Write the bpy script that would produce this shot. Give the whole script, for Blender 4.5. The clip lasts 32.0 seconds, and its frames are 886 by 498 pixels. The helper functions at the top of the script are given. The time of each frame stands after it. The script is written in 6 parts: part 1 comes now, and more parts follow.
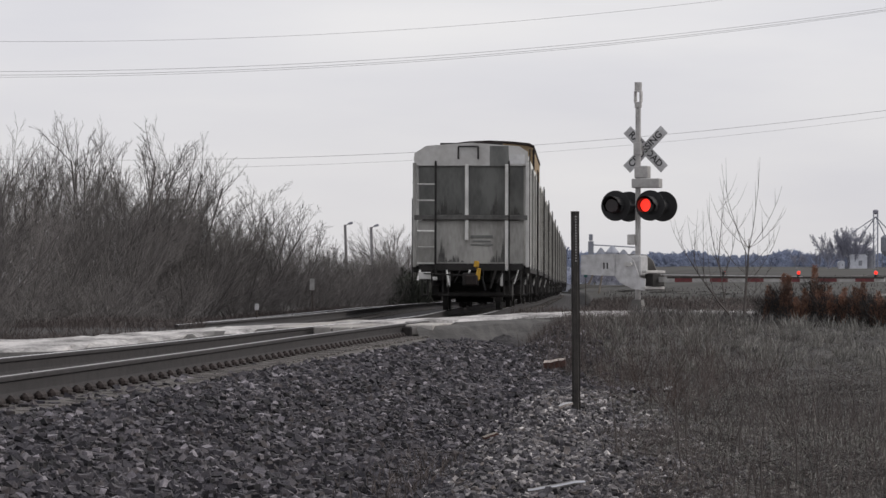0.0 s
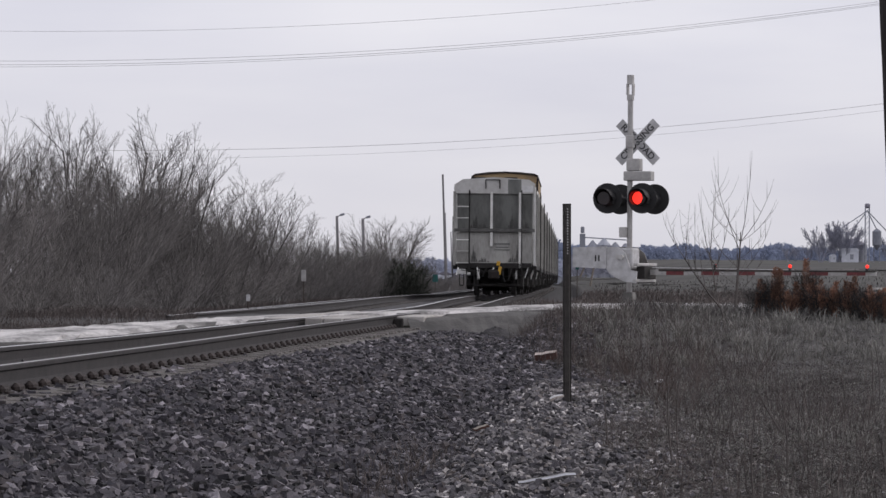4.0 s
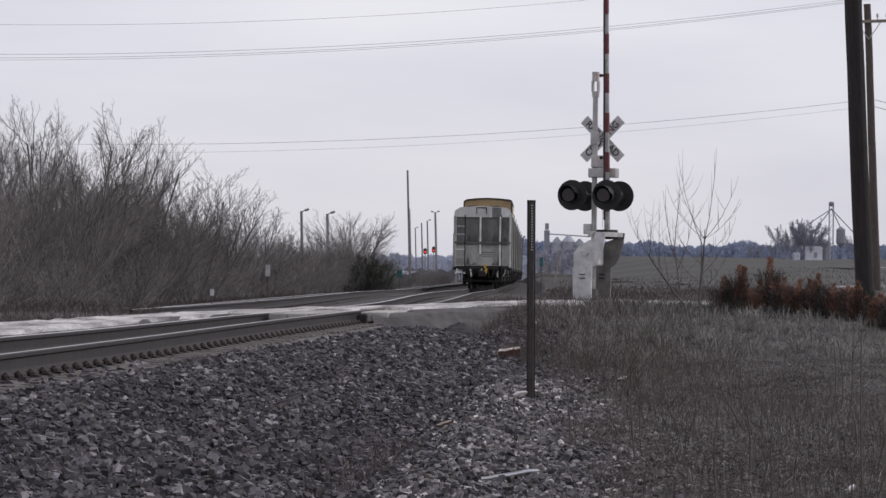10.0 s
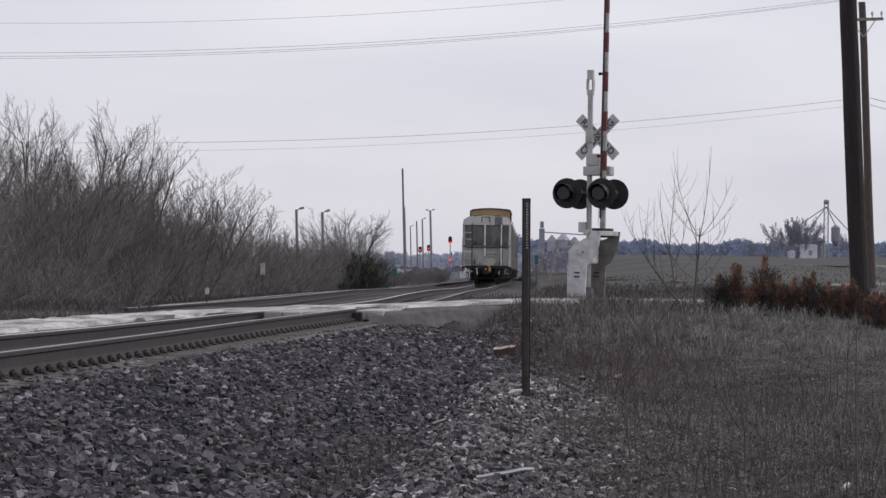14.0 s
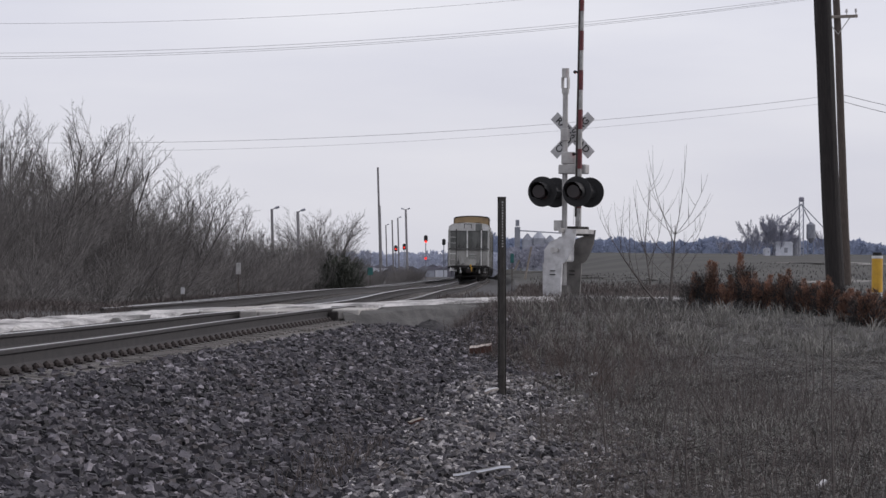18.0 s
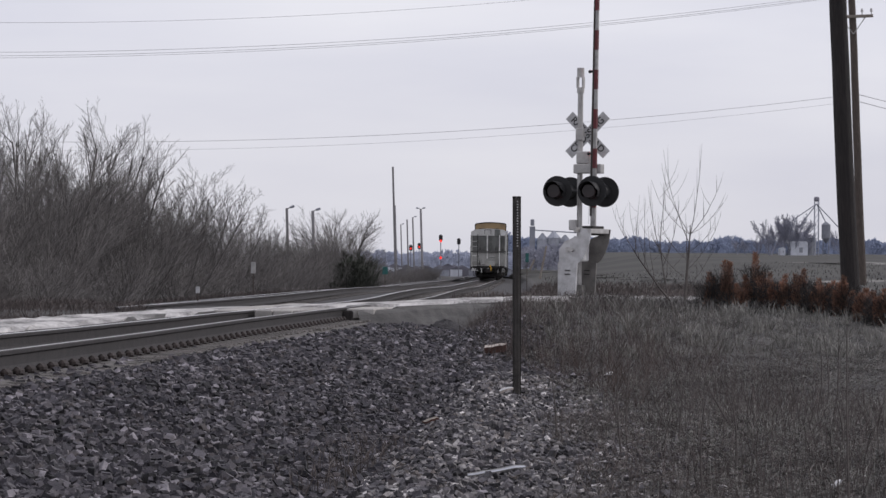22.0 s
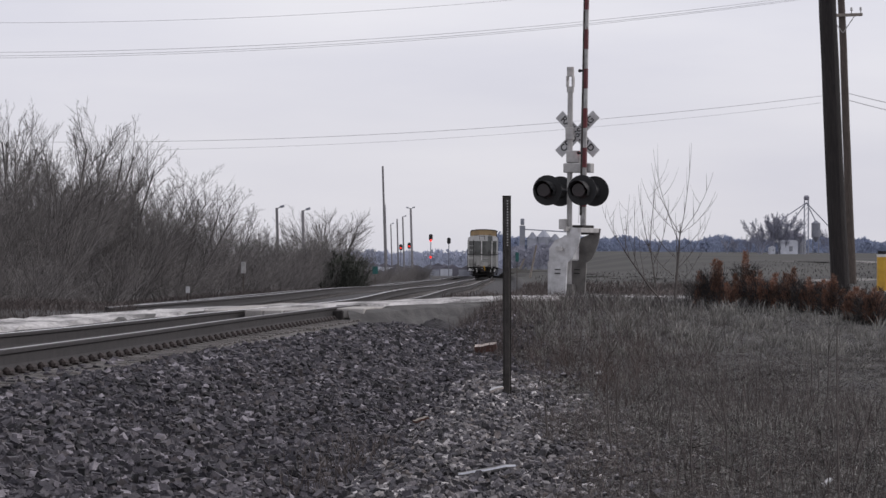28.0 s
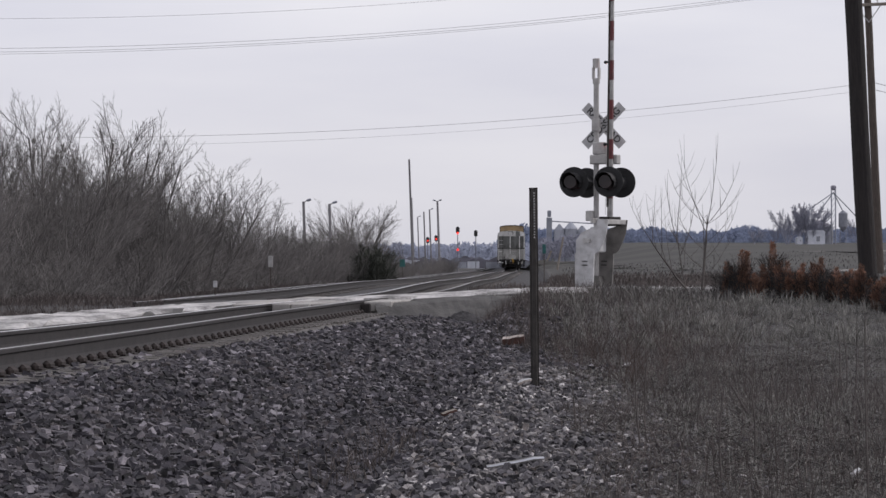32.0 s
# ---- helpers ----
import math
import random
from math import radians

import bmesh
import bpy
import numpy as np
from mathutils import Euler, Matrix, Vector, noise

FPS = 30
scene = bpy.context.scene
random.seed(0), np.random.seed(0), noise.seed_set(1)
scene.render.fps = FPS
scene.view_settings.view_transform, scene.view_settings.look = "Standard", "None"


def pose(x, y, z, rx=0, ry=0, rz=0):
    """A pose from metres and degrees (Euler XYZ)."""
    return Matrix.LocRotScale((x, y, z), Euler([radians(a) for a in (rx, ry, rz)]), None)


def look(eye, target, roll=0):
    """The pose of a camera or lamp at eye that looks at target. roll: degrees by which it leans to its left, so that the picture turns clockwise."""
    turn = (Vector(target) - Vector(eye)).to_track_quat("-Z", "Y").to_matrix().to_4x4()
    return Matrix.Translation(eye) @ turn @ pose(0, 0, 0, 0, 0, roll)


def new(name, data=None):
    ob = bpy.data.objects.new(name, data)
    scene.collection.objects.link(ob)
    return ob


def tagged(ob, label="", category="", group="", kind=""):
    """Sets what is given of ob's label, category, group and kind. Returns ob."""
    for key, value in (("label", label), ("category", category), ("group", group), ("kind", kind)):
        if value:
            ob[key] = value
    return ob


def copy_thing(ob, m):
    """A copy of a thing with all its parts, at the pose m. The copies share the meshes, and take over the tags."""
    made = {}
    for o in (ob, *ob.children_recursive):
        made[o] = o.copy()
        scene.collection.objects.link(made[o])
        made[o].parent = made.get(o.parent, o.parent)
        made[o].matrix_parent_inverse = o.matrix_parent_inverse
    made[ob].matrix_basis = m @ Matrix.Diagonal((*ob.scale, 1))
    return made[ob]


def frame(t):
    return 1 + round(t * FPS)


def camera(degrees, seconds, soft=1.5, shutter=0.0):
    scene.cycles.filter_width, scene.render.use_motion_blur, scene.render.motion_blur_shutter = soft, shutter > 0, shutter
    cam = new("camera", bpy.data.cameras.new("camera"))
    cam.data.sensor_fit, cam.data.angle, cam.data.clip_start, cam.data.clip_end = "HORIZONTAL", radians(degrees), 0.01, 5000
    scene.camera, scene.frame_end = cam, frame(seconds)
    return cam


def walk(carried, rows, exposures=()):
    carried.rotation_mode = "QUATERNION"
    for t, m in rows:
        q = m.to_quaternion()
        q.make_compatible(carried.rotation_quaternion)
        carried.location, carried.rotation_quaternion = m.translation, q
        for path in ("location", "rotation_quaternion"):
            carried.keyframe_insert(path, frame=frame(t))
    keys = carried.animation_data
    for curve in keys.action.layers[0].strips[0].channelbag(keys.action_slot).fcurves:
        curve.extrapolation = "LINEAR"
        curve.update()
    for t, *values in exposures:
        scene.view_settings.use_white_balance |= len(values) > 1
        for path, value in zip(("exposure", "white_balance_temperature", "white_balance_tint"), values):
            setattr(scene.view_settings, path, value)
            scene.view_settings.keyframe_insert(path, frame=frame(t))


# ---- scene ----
EYE = (0.0, 0.0, 0.70)
cam = camera(15.4, 32.0, soft=1.5)
PATH = [
    (0.0, pose(*EYE, 90.6300, 0, 0.7264) @ pose(0, 0, 0, 0, 0, 0.133)),
    (0.5, pose(*EYE, 90.5970, 0, 0.7730) @ pose(0, 0, 0, 0, 0, 0.161)),
    (1.0, pose(*EYE, 90.5130, 0, 0.9103) @ pose(0, 0, 0, 0, 0, 0.110)),
    (1.5, pose(*EYE, 90.5041, 0, 1.0468) @ pose(0, 0, 0, 0, 0, 0.082)),
    (2.0, pose(*EYE, 90.5098, 0, 1.1063) @ pose(0, 0, 0, 0, 0, -0.003)),
    (2.5, pose(*EYE, 90.5087, 0, 1.0405) @ pose(0, 0, 0, 0, 0, 0.131)),
    (3.0, pose(*EYE, 90.5213, 0, 0.9315) @ pose(0, 0, 0, 0, 0, 0.259)),
    (3.5, pose(*EYE, 90.5045, 0, 0.7627) @ pose(0, 0, 0, 0, 0, 0.317)),
    (5.5, pose(*EYE, 90.4760, 0, 0.1064) @ pose(0, 0, 0, 0, 0, 0.740)),
    (6.0, pose(*EYE, 90.4920, 0, -0.0349) @ pose(0, 0, 0, 0, 0, 0.774)),
    (6.5, pose(*EYE, 90.5281, 0, -0.1188) @ pose(0, 0, 0, 0, 0, 0.828)),
    (7.0, pose(*EYE, 90.5382, 0, -0.0728) @ pose(0, 0, 0, 0, 0, 0.897)),
    (7.5, pose(*EYE, 90.5284, 0, -0.1209) @ pose(0, 0, 0, 0, 0, 0.871)),
    (8.0, pose(*EYE, 90.5136, 0, -0.1122) @ pose(0, 0, 0, 0, 0, 0.902)),
    (8.5, pose(*EYE, 90.4764, 0, -0.1105) @ pose(0, 0, 0, 0, 0, 0.777)),
    (9.0, pose(*EYE, 90.4284, 0, -0.0635) @ pose(0, 0, 0, 0, 0, 0.768)),
    (9.5, pose(*EYE, 90.4310, 0, -0.0221) @ pose(0, 0, 0, 0, 0, 0.728)),
    (10.0, pose(*EYE, 90.4210, 0, -0.0447) @ pose(0, 0, 0, 0, 0, 0.712)),
    (10.5, pose(*EYE, 90.4104, 0, -0.0719) @ pose(0, 0, 0, 0, 0, 0.718)),
    (11.0, pose(*EYE, 90.3912, 0, -0.1033) @ pose(0, 0, 0, 0, 0, 0.696)),
    (11.5, pose(*EYE, 90.3868, 0, -0.1622) @ pose(0, 0, 0, 0, 0, 0.689)),
    (12.0, pose(*EYE, 90.4202, 0, -0.2097) @ pose(0, 0, 0, 0, 0, 0.839)),
    (12.5, pose(*EYE, 90.4232, 0, -0.2075) @ pose(0, 0, 0, 0, 0, 0.893)),
    (13.0, pose(*EYE, 90.4051, 0, -0.1492) @ pose(0, 0, 0, 0, 0, 0.841)),
    (13.5, pose(*EYE, 90.3721, 0, -0.0940) @ pose(0, 0, 0, 0, 0, 0.678)),
    (14.0, pose(*EYE, 90.3916, 0, -0.1319) @ pose(0, 0, 0, 0, 0, 0.677)),
    (14.5, pose(*EYE, 90.3789, 0, -0.2154) @ pose(0, 0, 0, 0, 0, 0.700)),
    (16.5, pose(*EYE, 90.3531, 0, -0.6951) @ pose(0, 0, 0, 0, 0, 0.807)),
    (17.0, pose(*EYE, 90.3553, 0, -0.6576) @ pose(0, 0, 0, 0, 0, 0.733)),
    (17.5, pose(*EYE, 90.3914, 0, -0.5973) @ pose(0, 0, 0, 0, 0, 0.635)),
    (18.0, pose(*EYE, 90.3745, 0, -0.5584) @ pose(0, 0, 0, 0, 0, 0.440)),
    (18.5, pose(*EYE, 90.3612, 0, -0.5046) @ pose(0, 0, 0, 0, 0, 0.380)),
    (19.0, pose(*EYE, 90.3465, 0, -0.4574) @ pose(0, 0, 0, 0, 0, 0.362)),
    (19.5, pose(*EYE, 90.3500, 0, -0.4254) @ pose(0, 0, 0, 0, 0, 0.342)),
    (20.0, pose(*EYE, 90.3590, 0, -0.3815) @ pose(0, 0, 0, 0, 0, 0.347)),
    (20.5, pose(*EYE, 90.3692, 0, -0.3191) @ pose(0, 0, 0, 0, 0, 0.309)),
    (21.0, pose(*EYE, 90.3644, 0, -0.2835) @ pose(0, 0, 0, 0, 0, 0.475)),
    (21.5, pose(*EYE, 90.3726, 0, -0.2757) @ pose(0, 0, 0, 0, 0, 0.454)),
    (22.0, pose(*EYE, 90.3622, 0, -0.2973) @ pose(0, 0, 0, 0, 0, 0.503)),
    (22.5, pose(*EYE, 90.3556, 0, -0.3061) @ pose(0, 0, 0, 0, 0, 0.468)),
    (23.0, pose(*EYE, 90.3668, 0, -0.3202) @ pose(0, 0, 0, 0, 0, 0.496)),
    (23.5, pose(*EYE, 90.3493, 0, -0.3573) @ pose(0, 0, 0, 0, 0, 0.474)),
    (24.0, pose(*EYE, 90.3493, 0, -0.3742) @ pose(0, 0, 0, 0, 0, 0.472)),
    (24.5, pose(*EYE, 90.3467, 0, -0.4003) @ pose(0, 0, 0, 0, 0, 0.506)),
    (25.0, pose(*EYE, 90.3511, 0, -0.3973) @ pose(0, 0, 0, 0, 0, 0.515)),
    (25.5, pose(*EYE, 90.3341, 0, -0.4520) @ pose(0, 0, 0, 0, 0, 0.521)),
    (27.5, pose(*EYE, 90.3595, 0, -0.4774) @ pose(0, 0, 0, 0, 0, 0.383)),
    (28.0, pose(*EYE, 90.3532, 0, -0.4715) @ pose(0, 0, 0, 0, 0, 0.394)),
    (28.5, pose(*EYE, 90.3264, 0, -0.4401) @ pose(0, 0, 0, 0, 0, 0.322)),
    (29.0, pose(*EYE, 90.3291, 0, -0.4336) @ pose(0, 0, 0, 0, 0, 0.286)),
    (29.5, pose(*EYE, 90.2957, 0, -0.3972) @ pose(0, 0, 0, 0, 0, 0.286)),
    (30.0, pose(*EYE, 90.2807, 0, -0.3262) @ pose(0, 0, 0, 0, 0, 0.281)),
    (30.5, pose(*EYE, 90.2629, 0, -0.2443) @ pose(0, 0, 0, 0, 0, 0.162)),
    (31.0, pose(*EYE, 90.2689, 0, -0.1466) @ pose(0, 0, 0, 0, 0, 0.109)),
    (31.5, pose(*EYE, 90.2376, 0, -0.0605) @ pose(0, 0, 0, 0, 0, -0.003)),
    (32.0, pose(*EYE, 90.2223, 0, 0.0000) @ pose(0, 0, 0, 0, 0, 0.000)),
]
walk(cam, PATH, exposures=[(0.0, 0.0, 6600, 11), (1.0, 0.0, 6600, 11), (1.8, 0.0, 6380, 15), (6.0, 0.0, 6350, 14.5), (14.0, 0.0, 6340, 14.5), (18.0, 0.0, 6280, 14), (24.0, 0.0, 6300, 14.5), (28.0, 0.0, 6350, 14.5), (32.0, 0.0, 6350, 14.5)])

# ---- sky, cloud and a weak wide sun ----
SUN_ELEV, SUN_AZ = radians(32), radians(70)
world = bpy.data.worlds.new("sky")
scene.world = world
world.use_nodes = True
wn, wl = world.node_tree.nodes, world.node_tree.links
wn.clear()
w_out = wn.new("ShaderNodeOutputWorld")
w_bg = wn.new("ShaderNodeBackground")
w_sky = wn.new("ShaderNodeTexSky")
w_sky.sky_type, w_sky.sun_disc, w_sky.sun_elevation, w_sky.sun_rotation = "NISHITA", False, SUN_ELEV, SUN_AZ
w_bg.inputs["Strength"].default_value = 0.1
w_tc = wn.new("ShaderNodeTexCoord")
w_map = wn.new("ShaderNodeMapping")
w_map.inputs["Scale"].default_value = (3.0, 3.0, 16.0)
w_noise = wn.new("ShaderNodeTexNoise")
w_noise.inputs["Scale"].default_value = 2.2
w_noise.inputs["Detail"].default_value = 5
w_ramp = wn.new("ShaderNodeValToRGB")
w_ramp.color_ramp.elements[0].position, w_ramp.color_ramp.elements[0].color = 0.3, (7.2, 7.25, 7.75, 1)
w_ramp.color_ramp.elements[1].position, w_ramp.color_ramp.elements[1].color = 0.72, (8.3, 8.3, 8.5, 1)
w_mix = wn.new("ShaderNodeMix")
w_mix.data_type = "RGBA"
w_mix.inputs["Factor"].default_value = 0.94
wl.new(w_tc.outputs["Generated"], w_map.inputs["Vector"])
wl.new(w_map.outputs["Vector"], w_noise.inputs["Vector"])
wl.new(w_noise.outputs["Fac"], w_ramp.inputs["Fac"])
wl.new(w_sky.outputs["Color"], w_mix.inputs["A"])
w_sep = wn.new("ShaderNodeSeparateXYZ")
w_low = wn.new("ShaderNodeMapRange")
w_low.inputs["From Min"].default_value, w_low.inputs["From Max"].default_value = -0.01, 0.075
w_low.inputs["To Min"].default_value, w_low.inputs["To Max"].default_value = 0.86, 1.0
w_dim = wn.new("ShaderNodeVectorMath")
w_dim.operation = "SCALE"
wl.new(w_tc.outputs["Generated"], w_sep.inputs["Vector"])
wl.new(w_sep.outputs["Z"], w_low.inputs["Value"])
wl.new(w_ramp.outputs["Color"], w_dim.inputs["Vector"])
wl.new(w_low.outputs["Result"], w_dim.inputs["Scale"])
wl.new(w_dim.outputs["Vector"], w_mix.inputs["B"])
wl.new(w_mix.outputs["Result"], w_bg.inputs["Color"])
wl.new(w_bg.outputs["Background"], w_out.inputs["Surface"])
sun = new("sun", bpy.data.lights.new("sun", "SUN"))
sun.data.energy, sun.data.angle, sun.data.color = 1.2, radians(10), (1.0, 0.95, 0.88)
sun.matrix_world = look((0, 0, 50), Vector((0, 0, 50)) - Vector((math.sin(SUN_AZ) * math.cos(SUN_ELEV), math.cos(SUN_AZ) * math.cos(SUN_ELEV), math.sin(SUN_ELEV))))


# ---- materials ----
def mat(name, c0, c1=None, scale=8.0, rough=0.75, metal=0.0, bump=0.0, fine=60.0, vary=0.0, stretch=(1, 1, 1), island=0.0, tones=()):
    """Two scales of noise between c0 and c1, per-object or per-island value change, fine relief."""
    m = bpy.data.materials.new(name)
    m.use_nodes = True
    n, l = m.node_tree.nodes, m.node_tree.links
    b = n["Principled BSDF"]
    b.inputs["Roughness"].default_value, b.inputs["Metallic"].default_value = rough, metal
    c1 = c1 or tuple(v * 0.75 for v in c0)
    tc, mp = n.new("ShaderNodeTexCoord"), n.new("ShaderNodeMapping")
    mp.inputs["Scale"].default_value = stretch
    l.new(tc.outputs["Object"], mp.inputs["Vector"])
    big, small = n.new("ShaderNodeTexNoise"), n.new("ShaderNodeTexNoise")
    big.inputs["Scale"].default_value, big.inputs["Detail"].default_value = scale, 4
    small.inputs["Scale"].default_value, small.inputs["Detail"].default_value = fine, 3
    l.new(mp.outputs["Vector"], big.inputs["Vector"])
    l.new(mp.outputs["Vector"], small.inputs["Vector"])
    add = n.new("ShaderNodeMath")
    add.operation = "MULTIPLY_ADD"
    add.inputs[1].default_value, add.inputs[2].default_value = 0.45, -0.22
    l.new(small.outputs["Fac"], add.inputs[0])
    s2 = n.new("ShaderNodeMath")
    s2.operation = "ADD"
    l.new(big.outputs["Fac"], s2.inputs[0])
    l.new(add.outputs[0], s2.inputs[1])
    rp = n.new("ShaderNodeValToRGB")
    rp.color_ramp.elements[0].position, rp.color_ramp.elements[0].color = 0.32, (*c1, 1)
    rp.color_ramp.elements[1].position, rp.color_ramp.elements[1].color = 0.66, (*c0, 1)
    l.new(s2.outputs[0], rp.inputs["Fac"])
    col = rp.outputs["Color"]
    if tones:
        tr = n.new("ShaderNodeValToRGB")
        tr.color_ramp.interpolation = "CONSTANT"
        while len(tr.color_ramp.elements) < len(tones):
            tr.color_ramp.elements.new(0.5)
        for e, (at, c) in zip(tr.color_ramp.elements, tones):
            e.position, e.color = at, (*c, 1)
        src = n.new("ShaderNodeObjectInfo").outputs["Random"] if vary else n.new("ShaderNodeNewGeometry").outputs["Random Per Island"]
        l.new(src, tr.inputs["Fac"])
        mx = n.new("ShaderNodeMix")
        mx.data_type, mx.blend_type = "RGBA", "MULTIPLY"
        mx.inputs["Factor"].default_value = 1.0
        l.new(col, mx.inputs["A"])
        l.new(tr.outputs["Color"], mx.inputs["B"])
        col = mx.outputs["Result"]
        vary = island = 0.0
    for amount, src in ((vary, "obj"), (island, "isl")):
        if amount:
            if src == "obj":
                r = n.new("ShaderNodeObjectInfo").outputs["Random"]
            else:
                r = n.new("ShaderNodeNewGeometry").outputs["Random Per Island"]
            mr = n.new("ShaderNodeMapRange")
            mr.inputs["To Min"].default_value, mr.inputs["To Max"].default_value = 1 - amount, 1 + amount
            l.new(r, mr.inputs["Value"])
            hv = n.new("ShaderNodeHueSaturation")
            l.new(mr.outputs["Result"], hv.inputs["Value"])
            l.new(col, hv.inputs["Color"])
            col = hv.outputs["Color"]
    l.new(col, b.inputs["Base Color"])
    if bump:
        bp = n.new("ShaderNodeBump")
        bp.inputs["Strength"].default_value, bp.inputs["Distance"].default_value = bump, 0.02
        l.new(small.outputs["Fac"], bp.inputs["Height"])
        l.new(bp.outputs["Normal"], b.inputs["Normal"])
    return m


def glow(name, c, strength):
    m = bpy.data.materials.new(name)
    m.use_nodes = True
    b = m.node_tree.nodes["Principled BSDF"]
    b.inputs["Base Color"].default_value = (*c, 1)
    b.inputs["Emission Color"].default_value = (*c, 1)
    b.inputs["Emission Strength"].default_value = strength
    return m


